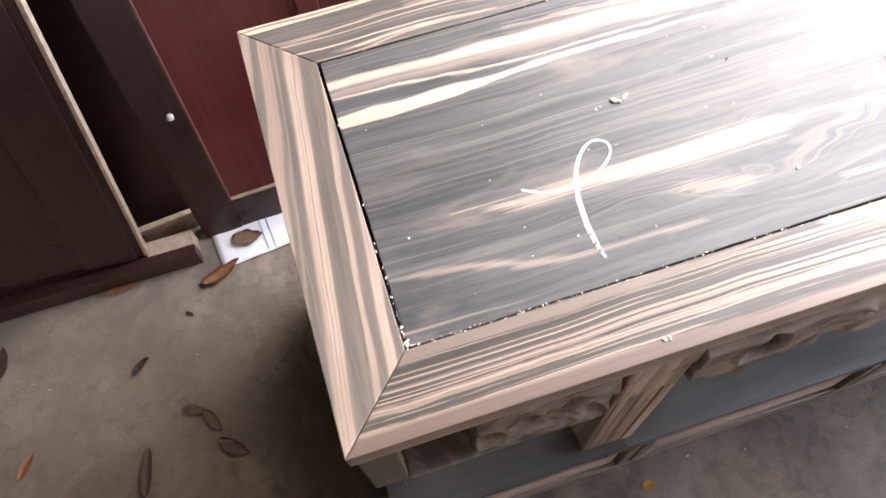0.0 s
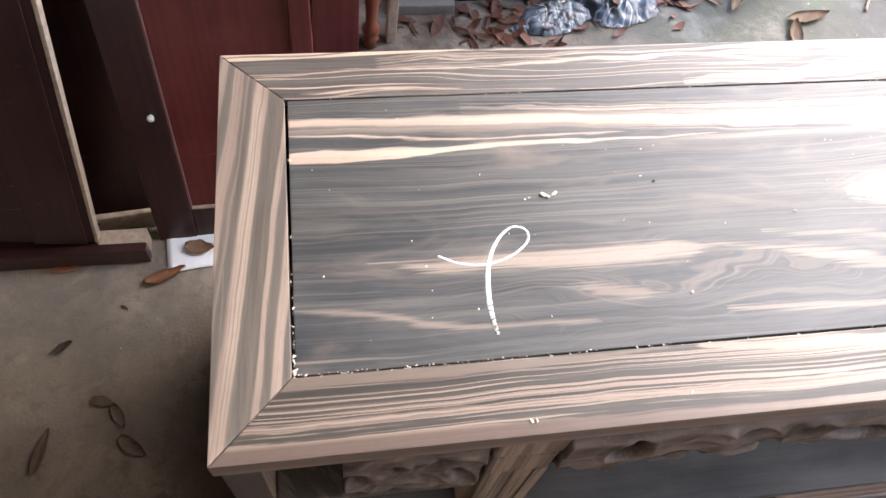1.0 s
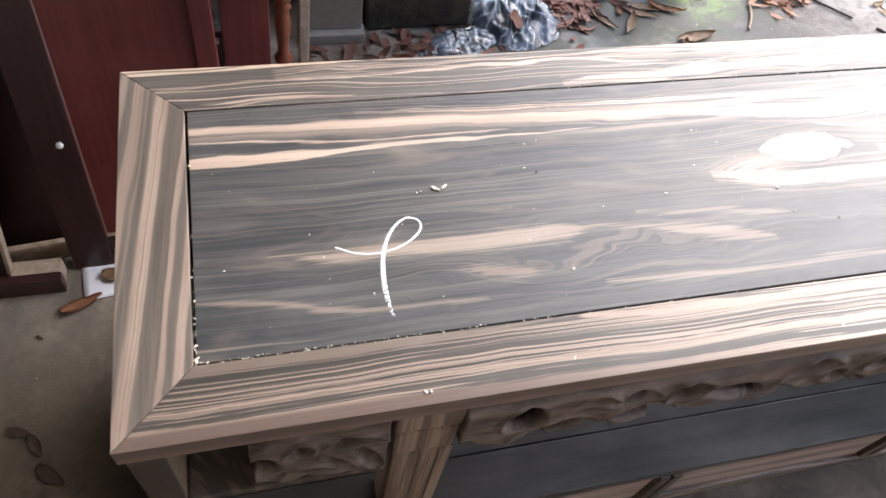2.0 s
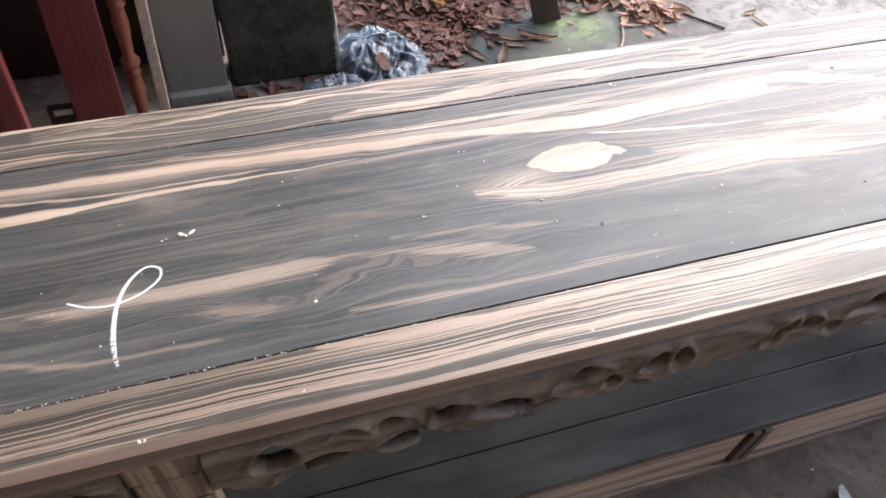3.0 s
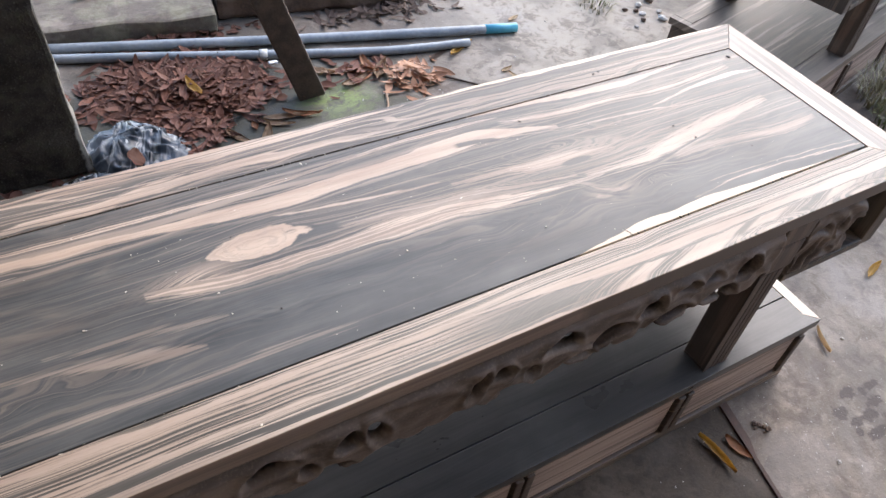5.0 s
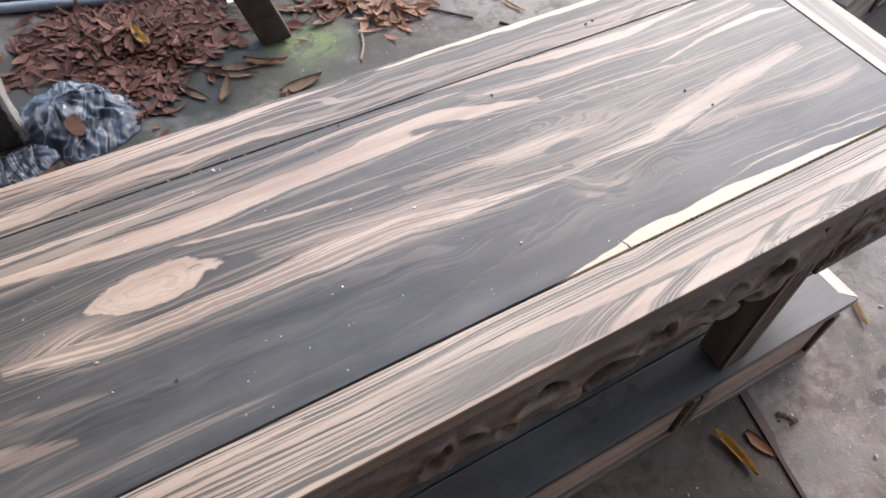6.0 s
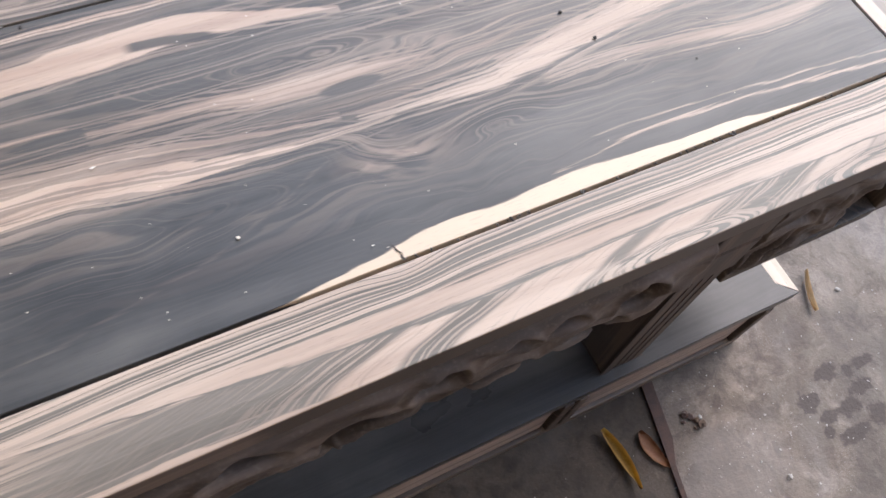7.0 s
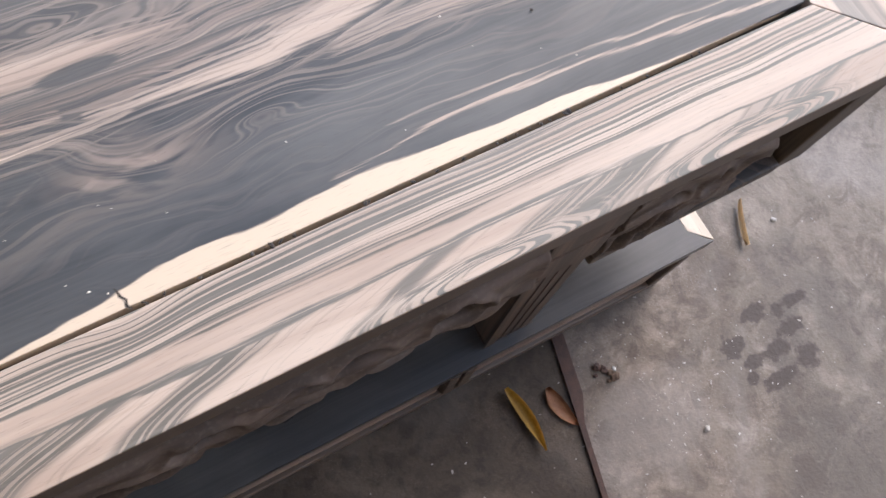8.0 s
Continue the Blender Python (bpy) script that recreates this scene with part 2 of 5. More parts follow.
    g.join(g.streak((1.310, 0.424, 0.003), (1.410, 0.420, 0.005), (1.539, 0.410, 0.0075), (1.638, 0.405, 0.008), (1.706, 0.411, 0.005), (1.785, 0.417, 0.002), soft=0.0015, fibre=0.2, strands=0.15, echo=0.4), 0.95)
    g.join(g.streak((1.350, 0.390, 0.0004), (1.410, 0.381, 0.004), (1.470, 0.375, 0.005), (1.569, 0.372, 0.0035), (1.697, 0.363, 0.003), (1.785, 0.368, 0.004), (1.864, 0.377, 0.003), soft=0.0015, fibre=0.3, strands=0.3, echo=0.5), 0.85)
    g.join(g.streak((0.17, 0.193, 0.002), (0.24, 0.187, 0.008), (0.303, 0.189, 0.0105), (0.428, 0.188, 0.0135), (0.50, 0.189, 0.0125), (0.525, 0.190, 0.006), (0.545, 0.191, 0.002), soft=0.006, fibre=0.4, fray=1.3, strands=0.2), 0.55)
    g.join(g.streak((0.083, 0.148, 0.002), (0.177, 0.133, 0.005), (0.245, 0.117, 0.0045), (0.318, 0.112, 0.002), (0.378, 0.110, 0.0015), soft=0.005, fray=0.9), 0.42)
    g.join(g.streak((0.38, 0.150, 0.004), (0.42, 0.142, 0.010), (0.46, 0.138, 0.003), soft=0.006, fray=1.4), 0.4)
    g.join(g.streak((0.55, 0.193, 0.003), (0.62, 0.181, 0.005), (0.70, 0.164, 0.010), (0.76, 0.150, 0.005), soft=0.006, fray=1.6), 0.42)
    g.join(g.streak((0.62, 0.204, 0.002), (0.70, 0.196, 0.004), (0.80, 0.184, 0.002), soft=0.006, fray=1.8), 0.32)
    g.join(g.streak((0.55, 0.112, 0.003), (0.69, 0.106, 0.004), (0.77, 0.106, 0.004), (0.85, 0.108, 0.0035), (0.94, 0.104, 0.002), soft=0.005, fibre=0.6, fray=1.6), 0.40)
    g.join(g.streak((0.94, 0.104, 0.0014), (1.08, 0.106, 0.0010), (1.20, 0.125, 0.0009), (1.28, 0.147, 0.0012), (1.37, 0.19, 0.001), soft=0.004, fray=0.8), 0.13)
    g.join(g.streak((0.745, 0.248, 0.002), (0.852, 0.234, 0.012), (0.955, 0.232, 0.012), (1.060, 0.236, 0.016), (1.130, 0.236, 0.0175), (1.200, 0.230, 0.015), (1.280, 0.219, 0.009), (1.330, 0.213, 0.004), (1.390, 0.210, 0.0012), (1.430, 0.212, 0.0008), soft=0.002, fibre=0.4, fray=0.5, strands=0.8, echo=0.5, pitch=300.0), 0.95)
    g.join(g.streak((1.006, 0.268, 0.0005), (1.110, 0.263, 0.004), (1.210, 0.253, 0.005), (1.310, 0.237, 0.003), (1.380, 0.226, 0.0015), fibre=0.4, strands=0.7, echo=0.5), 0.8)
    g.join(g.streak((0.94, 0.325, 0.002), (1.05, 0.308, 0.003), (1.17, 0.298, 0.0015)), 0.9)
    g.join(g.streak((1.210, 0.285, 0.002), (1.290, 0.277, 0.006), (1.355, 0.270, 0.011), (1.400, 0.270, 0.010), (1.450, 0.268, 0.0055), (1.482, 0.265, 0.0035), soft=0.005, fray=0.8, strands=0.40, echo=0.5), 0.8)
    g.cut(g.smooth(g.spot(1.416, 0.2545, 0.036, 0.0085), 0.40, 0.62), 0.9)
    g.join(g.streak((1.420, 0.216, 0.0015), (1.490, 0.214, 0.0055), (1.525, 0.213, 0.0075), (1.569, 0.221, 0.010), (1.638, 0.233, 0.0145), (1.706, 0.243, 0.0135), (1.785, 0.253, 0.010), (1.854, 0.262, 0.005), soft=0.004, fibre=0.25, fray=1.0, strands=0.40, echo=0.6), 0.78)
    g.join(g.streak((1.579, 0.196, 0.0004), (1.667, 0.195, 0.003), (1.756, 0.187, 0.007), (1.844, 0.180, 0.010), (1.903, 0.184, 0.006), soft=0.008, fray=1.0, strands=0.4, echo=0.5), 0.65)
    g.join(g.streak((1.66, 0.330, 0.002), (1.76, 0.345, 0.004), (1.86, 0.352, 0.006), (1.92, 0.345, 0.002)), 0.8)
    g.join(g.streak((1.45, 0.335, 0.001), (1.60, 0.322, 0.002), (1.72, 0.305, 0.001)), 0.7)
    g.join(g.streak((1.549, 0.106, 0.0008), (1.639, 0.113, 0.0012), (1.731, 0.110, 0.0018), (1.824, 0.103, 0.0016), (1.923, 0.092, 0.0014), fray=0.7), 0.8)
    g.join(g.streak((1.60, 0.126, 0.0007), (1.78, 0.117, 0.0009), (1.92, 0.104, 0.0008)), 0.7)
    # pale sapwood along the front joint
    g.yellow(g.streak((1.290, 0.078, 0.002), (1.318, 0.078, 0.007), (1.357, 0.078, 0.0115), (1.395, 0.078, 0.0155), (1.440, 0.078, 0.0200), (1.475, 0.078, 0.0180), (1.520, 0.078, 0.0200), (1.572, 0.078, 0.0225), (1.622, 0.078, 0.0180), (1.694, 0.078, 0.0140), (1.788, 0.078, 0.0075), (1.903, 0.078, 0.003), soft=0.0012, fibre=0.0, fray=0.05))
    # the oval knot with its rings
    a = g.math("DIVIDE", g.sub(g.x, 0.891), 0.068)
    b = g.math("DIVIDE", g.add(g.sub(g.y, 0.285), g.mul(g.rag, 1.5)), 0.025)
    r = g.math("SQRT", g.add(g.mul(a, a), g.mul(b, b)))
    r = g.add(r, g.mul(g.sub(g.noise(g.vec(g.mul(g.x, 26.0), g.mul(g.y, 48.0), 3.0), 1.0, 3.0), 0.5), 0.75))
    g.yellow(g.smooth(r, 1.05, 0.92), 0.08)
    g.cut(g.mul(g.smooth(g.math("ABSOLUTE", g.sub(r, 1.06)), 0.10, 0.02), g.smooth(g.band, 0.40, 0.48)), 0.8)
    tail = g.level((0.74, 0.243), (0.78, 0.257), (0.83, 0.268), (0.88, 0.262))
    t = g.add(g.sub(g.y, tail), g.rag)
    fan = g.smooth(g.noise(g.vec(g.mul(g.x, 3.0), g.mul(t, 420.0), 4.0), 1.0, 1.0), 0.44, 0.56)
    g.join(g.mul(g.mul(g.spot(0.800, 0.258, 0.058, 0.017), fan), 0.85))
    g.join(g.mul(g.spot(0.815, 0.266, 0.045, 0.014), 0.45))
    rings = g.noise(g.vec(g.mul(r, 7.0), g.mul(g.x, 9.0), 2.0), 1.0, 2.0)
    g.cut(g.mul(g.smooth(rings, 0.46, 0.66), g.smooth(r, 1.0, 0.80)), 0.22)
    g.cut(g.mul(g.smooth(g.spot(0.938, 0.286, 0.010, 0.006), 0.3, 0.7), g.smooth(g.rag, -0.0006, 0.0004)), 0.8)
    g.eye = g.math("ABSOLUTE", g.sub(g.y, g.level((1.24, 0.3625), (1.285, 0.3600), (1.33, 0.3505))))
    dot = g.mul(g.smooth(g.add(g.eye, g.rag), 0.0065, 0.0035), g.smooth(g.spot(1.287, 0.359, 0.045, 0.05), 0.38, 0.62))
    g.cut(dot, 0.9)
    return g.finish(rough=0.44, spec=0.35, under=(g.mul(g.smooth(g.y, 0.17, 0.25), g.add(0.08, g.mul(g.smooth(g.x, 0.6, 1.2), 0.25))), (0.128, 0.116, 0.098)))


def front_wood():
    g = Ebony("ebony_front_rail", seed=12.0, sway=0.011, quiver=0.12, wander=0.004)
    g.w = g.add(g.w, g.mul(g.spot(1.385, 0.080, 0.030, 0.022), 0.007))
    right = g.smooth(g.x, 0.25, 1.05)
    n = g.noise(g.vec(g.mul(g.x, 1.1), g.mul(g.w, 345.0), 31.0), 1.0, 2.0, 0.55)
    g.join(g.smooth(g.add(n, g.mul(right, 0.035)), 0.515, 0.550), 0.95)
    wide = g.noise(g.vec(g.mul(g.x, 0.8), g.mul(g.w, 120.0), 27.0), 1.0, 1.0)
    g.join(g.smooth(g.add(wide, g.mul(right, 0.03)), 0.64, 0.68), 0.9)
    g.cut(g.smooth(g.noise(g.vec(g.mul(g.x, 1.2), g.mul(g.w, 560.0), 3.0), 1.0, 1.5), 0.52, 0.60), g.sub(0.7, g.mul(right, 0.35)))
    # plainer pink strip along the joint at the near corner, and along the outer arris
    flat = g.streak((0.05, 0.0715, 0.0062), (0.2, 0.0715, 0.0062), (0.34, 0.0725, 0.0045), (0.44, 0.075, 0.002), soft=0.003, fibre=0.2)
    g.pale = g.add(g.mul(g.pale, g.sub(1.0, flat)), g.mul(flat, 0.46))
    g.join(g.streak((0.0, 0.008, 0.009), (0.15, 0.008, 0.0085), (0.35, 0.005, 0.008), (0.55, 0.003, 0.007), (0.8, 0.0, 0.006), (1.2, -0.004, 0.005), fibre=0.25), 0.85)
    g.join(g.streak((0.02, 0.030, 0.004), (0.2, 0.031, 0.0035), (0.4, 0.030, 0.004), (0.7, 0.028, 0.004), (0.95, 0.026, 0.003), fibre=0.3, strands=0.5, pitch=420.0))
    g.join(g.streak((0.5, 0.074, 0.004), (0.62, 0.070, 0.008), (0.75, 0.066, 0.007), (0.95, 0.066, 0.003), fibre=0.3, strands=0.75, pitch=420.0))
    g.join(g.streak((0.80, 0.054, 0.003), (1.10, 0.049, 0.004), (1.25, 0.044, 0.007), (1.45, 0.038, 0.008), (1.62, 0.038, 0.006), (1.80, 0.036, 0.008), (1.98, 0.034, 0.009), soft=0.0015, fibre=0.1, strands=0.10))
    g.cut(g.streak((0.0, 0.0205, 0.001), (0.11, 0.0205, 0.0022), (0.192, 0.0215, 0.0022), (0.273, 0.021, 0.0026), (0.33, 0.020, 0.003), (0.44, 0.018, 0.0035), (0.56, 0.014, 0.0035), (0.66, 0.016, 0.003), (0.8, 0.012, 0.004), (1.0, 0.008, 0.004)))
    g.cut(g.mul(g.spot(0.95, 0.017, 0.20, 0.010), g.smooth(n, 0.56, 0.44)), 0.8)
    # outer strip past the middle: pale lobes and feathered loops slanting to the long dark line
    seam = ((1.00, 0.056), (1.10, 0.050), (1.19, 0.042), (1.31, 0.032), (1.45, 0.027), (1.56, 0.029), (1.68, 0.028), (1.81, 0.027), (1.98, 0.024))
    line = g.level(*seam)
    below = g.mul(g.smooth(g.sub(line, g.y), 0.0, 0.0012), g.smooth(g.x, 1.02, 1.14))
    bend = g.noise(g.vec(g.mul(g.x, 14.0), g.mul(g.y, 40.0), 2.0), 1.0, 1.0)
    up = g.math("POWER", g.math("MAXIMUM", g.math("DIVIDE", g.y, 0.03), 0.0), 1.25)
    q = g.sub(g.add(g.x, g.mul(g.sub(bend, 0.5), 0.030)), g.mul(up, 0.088))
    lobes = g.curve(g.math("DIVIDE", g.sub(q, 0.9), 1.2), [((a - 0.9) / 1.2, b) for a, b in ((0.95, 0.1), (1.28, 0.05), (1.30, 1), (1.338, 1), (1.352, 0.05), (1.392, 0.1), (1.402, 1), (1.488, 1), (1.50, 0.1), (1.522, 0.2), (1.532, 1), (1.585, 1), (1.605, 0.1), (1.70, 0.05), (1.715, 0.9), (1.76, 0.9), (1.775, 0.1), (1.86, 0.1), (1.88, 0.9), (1.95, 0.8), (2.0, 0.1))])
    ribs = g.noise(g.vec(g.mul(q, 150.0), g.mul(g.y, 25.0), 5.0), 1.0, 1.5)
    shape = None
    rounds = []
    for cx, cy, rx, ry in ((1.605, 0.003, 0.044, 0.0062), (1.820, 0.003, 0.046, 0.0060)):
        a = g.math("DIVIDE", g.sub(g.sub(g.x, cx), g.mul(g.sub(g.y, cy), 2.0)), rx)
        b = g.math("DIVIDE", g.add(g.sub(g.y, cy), g.mul(g.sub(bend, 0.5), 0.012)), ry)
        rounds.append(g.math("SQRT", g.add(g.mul(a, a), g.mul(b, b))))
    shape = g.mul(lobes, g.sub(1.0, g.mul(g.smooth(ribs, 0.55, 0.66), 0.22)))
    calm = g.smooth(g.x, 1.20, 1.33)
    shape = g.top(shape, g.mul(g.smooth(ribs, 0.50, 0.56), g.add(0.16, g.mul(calm, 0.46))))
    lengthwise = g.smooth(g.noise(g.vec(g.mul(g.x, 1.5), g.mul(g.w, 300.0), 17.0), 1.0, 2.0), 0.50, 0.60)
    shape = g.top(shape, g.mul(g.mul(lengthwise, g.sub(1.0, calm)), 0.42))
    for i, r in enumerate(rounds):
        ring = g.noise(g.vec(g.mul(r, 5.0), g.mul(g.x, 22.0), 7.0 + i), 1.0, 2.0)
        ring = g.top(g.smooth(r, 0.55, 0.45), g.mul(g.smooth(ring, 0.46, 0.54), 0.8))
        inside = g.smooth(r, 2.6, 1.6)
        shape = g.add(g.mul(shape, g.sub(1.0, inside)), g.mul(ring, inside))
    g.pale = g.add(g.mul(g.pale, g.sub(1.0, below)), g.mul(shape, below))
    g.cut(g.streak(*[(a, b, 0.0011) for a, b in seam[1:]], soft=0.001))
    g.join(g.streak((0.80, 0.0015, 0.0025), (0.95, 0.0015, 0.0035), (1.10, 0.0015, 0.0038), (1.22, 0.001, 0.0035), (1.30, 0.0, 0.0015), soft=0.001, fibre=0.1, fray=0.1), 0.95)
    # the edge below the arris carries painted shade and, far along, dark heartwood
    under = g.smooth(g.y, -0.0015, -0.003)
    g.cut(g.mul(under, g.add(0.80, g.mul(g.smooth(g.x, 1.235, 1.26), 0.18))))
    near = g.sub(1.0, g.smooth(g.x, 0.30, 1.00))
    far = g.smooth(g.x, 0.55, 1.35)
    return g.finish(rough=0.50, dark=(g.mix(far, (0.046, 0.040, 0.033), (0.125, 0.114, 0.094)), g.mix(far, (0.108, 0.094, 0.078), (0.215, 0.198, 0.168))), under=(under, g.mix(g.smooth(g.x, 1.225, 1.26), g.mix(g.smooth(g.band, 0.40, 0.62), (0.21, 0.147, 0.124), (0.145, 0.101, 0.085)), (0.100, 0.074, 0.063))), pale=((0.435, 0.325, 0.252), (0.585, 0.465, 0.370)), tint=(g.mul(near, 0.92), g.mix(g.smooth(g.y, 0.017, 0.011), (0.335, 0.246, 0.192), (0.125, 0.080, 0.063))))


def back_wood():
    g = Ebony("ebony_back_rail", seed=23.0, sway=0.016, quiver=0.15, wander=0.026)
    thin = g.noise(g.vec(g.mul(g.x, 1.2), g.mul(g.w, 150.0), 6.0), 1.0, 2.0, 0.5)
    g.join(g.smooth(thin, 0.59, 0.64), 0.85)
    right = g.smooth(g.x, 0.9, 1.3)
    g.join(g.mul(g.smooth(g.noise(g.vec(g.mul(g.x, 1.0), g.mul(g.add(g.w, g.drift), 110.0), 8.0), 1.0, 2.0), 0.49, 0.54), g.mul(right, 0.38)))
    rim = g.sub(g.add(g.y, g.mul(g.rag, 0.25)), g.level((0.0, 0.4885), (0.10, 0.4905), (0.20, 0.494), (0.30, 0.498), (0.36, 0.503), (0.5, 0.51)))
    g.yellow(g.smooth(rim, -0.0005, 0.0008), 0.5)
    g.join(g.streak((0.04, 0.460, 0.001), (0.14, 0.470, 0.0018), (0.30, 0.469, 0.0016), (0.426, 0.472, 0.003), (0.58, 0.478, 0.003), (0.74, 0.468, 0.0015)))
    g.join(g.streak((0.20, 0.482, 0.0008), (0.40, 0.484, 0.0018), (0.62, 0.488, 0.003), (0.74, 0.494, 0.008), (0.93, 0.489, 0.011), (1.04, 0.488, 0.009), (1.14, 0.492, 0.004), (1.22, 0.496, 0.0008), fibre=0.1, strands=0.2, echo=0.6, pitch=260.0))
    g.join(g.streak((0.11, 0.433, 0.002), (0.206, 0.434, 0.003), (0.275, 0.434, 0.002)))
    g.join(g.streak((0.594, 0.432, 0.002), (0.69, 0.436, 0.008), (0.79, 0.448, 0.0095), (0.90, 0.450, 0.010), (1.00, 0.449, 0.007), (1.10, 0.446, 0.003), (1.18, 0.444, 0.0006), fibre=0.2, strands=0.25, echo=0.6, pitch=260.0))
    g.yellow(g.streak((1.28, 0.494, 0.002), (1.40, 0.498, 0.005), (1.56, 0.497, 0.008), (1.84, 0.499, 0.006), (2.0, 0.500, 0.003), fibre=0.0))
    hill = g.noise(g.vec(g.mul(g.x, 3.0), g.mul(g.y, 16.0), 5.0), 1.0, 1.5, 0.4)
    lines = g.noise(g.vec(g.mul(g.x, 0.5), g.mul(g.add(g.y, g.mul(hill, 0.06)), 210.0), 3.0), 1.0, 1.0)
    g.cut(g.smooth(lines, 0.58, 0.64), 0.75)
    g.join(g.mul(g.smooth(lines, 0.40, 0.35), 0.6))
    knot = g.smooth(g.spot(0.423, 0.430, 0.022, 0.007), 0.3, 0.7)
    g.cut(knot, 0.95)
    return g.finish(rough=0.48, dark=RAIL_DARK)


def end_wood(name, seed, inner=None):
    g = Ebony(name, swap=True, seed=seed, sway=0.014)
    g.w = g.sub(g.w, g.mul(g.x, 0.075))
    if inner:
        s = g.noise(g.vec(g.mul(g.x, 2.0), g.mul(g.w, 75.0), seed), 1.0, 2.5, 0.6)
        g.join(g.smooth(s, 0.46, 0.60), 0.4)
        g.join(g.smooth(g.line, 0.56, 0.70), 0.25)
        g.join(g.smooth(g.math("ABSOLUTE", g.sub(g.y, inner)), 0.012, 0.009))
        g.join(g.smooth(g.y, 1.985, 1.992), 0.8)
        return g.finish(rough=0.48, dark=((0.20, 0.172, 0.145), (0.30, 0.26, 0.22)))
    # broad stripes that cross the rail at a slight slant
    sway = g.noise(g.vec(g.mul(g.x, 5.0), g.mul(g.y, 30.0), 6.0), 1.0, 2.0, 0.5)
    w = g.sub(g.add(g.y, g.mul(g.sub(sway, 0.5), 0.011)), g.mul(g.sub(g.x, 0.25), 0.105))
    w = g.add(w, g.mul(g.rag, 0.35))
    bands = ((-0.035, 0.25), (-0.026, 0.1), (-0.020, 0.65), (-0.015, 0.6), (-0.011, 0.1), (-0.006, 0.15), (-0.002, 0.85), (0.007, 0.75), (0.010, 0.2), (0.013, 0.45), (0.016, 0.1), (0.021, 0.2), (0.025, 0.8), (0.031, 0.95), (0.038, 0.85), (0.041, 0.2), (0.049, 0.1), (0.054, 0.3), (0.057, 0.1), (0.060, 0.85), (0.064, 0.8), (0.067, 0.1), (0.073, 0.15), (0.076, 0.9), (0.083, 0.95), (0.086, 0.1), (0.092, 0.1), (0.095, 0.95), (0.106, 0.9))
    g.join(g.curve(g.math("DIVIDE", g.add(w, 0.04), 0.16), [((a + 0.04) / 0.16, b) for a, b in bands]))
    g.join(g.smooth(g.line, 0.56, 0.70), 0.32)
    g.cut(g.smooth(g.noise(g.vec(g.mul(g.x, 2.0), g.mul(w, 420.0), seed), 1.0, 2.0), 0.52, 0.64), 0.45)
    return g.finish(rough=0.48, dark=((0.082, 0.072, 0.060), (0.150, 0.132, 0.112)), pale=((0.31, 0.226, 0.178), (0.45, 0.346, 0.272)))


def striped_wood(name, seed, dense=0.5, rough=0.5, dark=(DARK_A, DARK_B), pale=(PALE_A, PALE_B), swap=False, scale=80.0, gain=0.9, spec=0.40):
    g = Ebony(name, swap=swap, seed=seed, sway=0.014)
    s = g.noise(g.vec(g.mul(g.x, 1.6), g.mul(g.w, scale), seed), 1.0, 2.0, 0.55)
    g.join(g.smooth(s, dense - 0.03, dense + 0.07), gain)
    return g.finish(rough=rough, dark=dark, pale=pale, spec=spec)


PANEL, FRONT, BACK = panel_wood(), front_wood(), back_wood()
END_L, END_R = end_wood("ebony_end", 41.0), end_wood("ebony_far_end", 47.0, 1.945)
# shelf wood twice: shade under the top painted dark, open-air copy painted paler
SHELF_SHADED = striped_wood("ebony_shaded_shelf", 52.0, 0.66, 0.30, dark=((0.036, 0.034, 0.033), (0.067, 0.062, 0.060)), gain=0.04, spec=0.5)
SHELF_LIT = striped_wood("ebony_lit_shelf", 53.0, 0.56, 0.55, dark=((0.115, 0.088, 0.070), (0.20, 0.155, 0.125)), pale=((0.34, 0.265, 0.21), (0.46, 0.37, 0.30)), scale=45.0, gain=0.7)
SHELF_END = striped_wood("ebony_shelf_end", 55.0, 0.22, 0.4, pale=((0.62, 0.50, 0.39), (0.74, 0.62, 0.50)), swap=True, gain=1.0)
DRAWER = striped_wood("ebony_drawer", 58.0, 0.45, 0.5, dark=((0.150, 0.110, 0.096), (0.235, 0.175, 0.155)), pale=((0.36, 0.268, 0.230), (0.50, 0.380, 0.328)), gain=0.8)
BASE = striped_wood("ebony_base", 63.0, 0.52, 0.5, dark=((0.085, 0.062, 0.051), (0.150, 0.112, 0.092)), pale=((0.24, 0.175, 0.138), (0.34, 0.255, 0.205)), scale=140.0)
FRAME = striped_wood("ebony_frame", 61.0, 0.62, 0.5, dark=((0.060, 0.043, 0.035), (0.115, 0.084, 0.068)), pale=((0.18, 0.13, 0.10), (0.26, 0.19, 0.145)), scale=120.0)


def upright_wood(name, pale, dark, mixlo, rough):
    """Grain running up the piece."""
    g = Graph(name)
    x, y, z = g.xyz()
    v = g.vec(g.mul(g.add(x, g.mul(y, 0.7)), 70.0), g.mul(y, 20.0), g.mul(z, 2.2))
    a = g.noise(v, 1.0, 3.0, 0.55, 0.3)
    b = g.noise(g.vec(g.mul(x, 420.0), g.mul(y, 420.0), g.mul(z, 6.0)), 1.0, 2.0)
    c = g.mix(g.smooth(a, mixlo, mixlo + 0.14), dark, pale)
    c = g.mix(g.mul(g.smooth(b, 0.45, 0.7), 0.4), c, tuple(k * 0.5 for k in dark))
    d = g.noise(g.vec(g.mul(x, 14.0), g.mul(y, 14.0), g.mul(z, 14.0)), 1.0, 4.0)
    c = g.mix(g.mul(g.smooth(d, 0.5, 0.8), 0.2), c, (0.30, 0.26, 0.22))
    g.bump(b, 0.12, 0.001)
    return g.done(c, g.add(rough, g.mul(d, 0.12)), 0.0, 0.45)


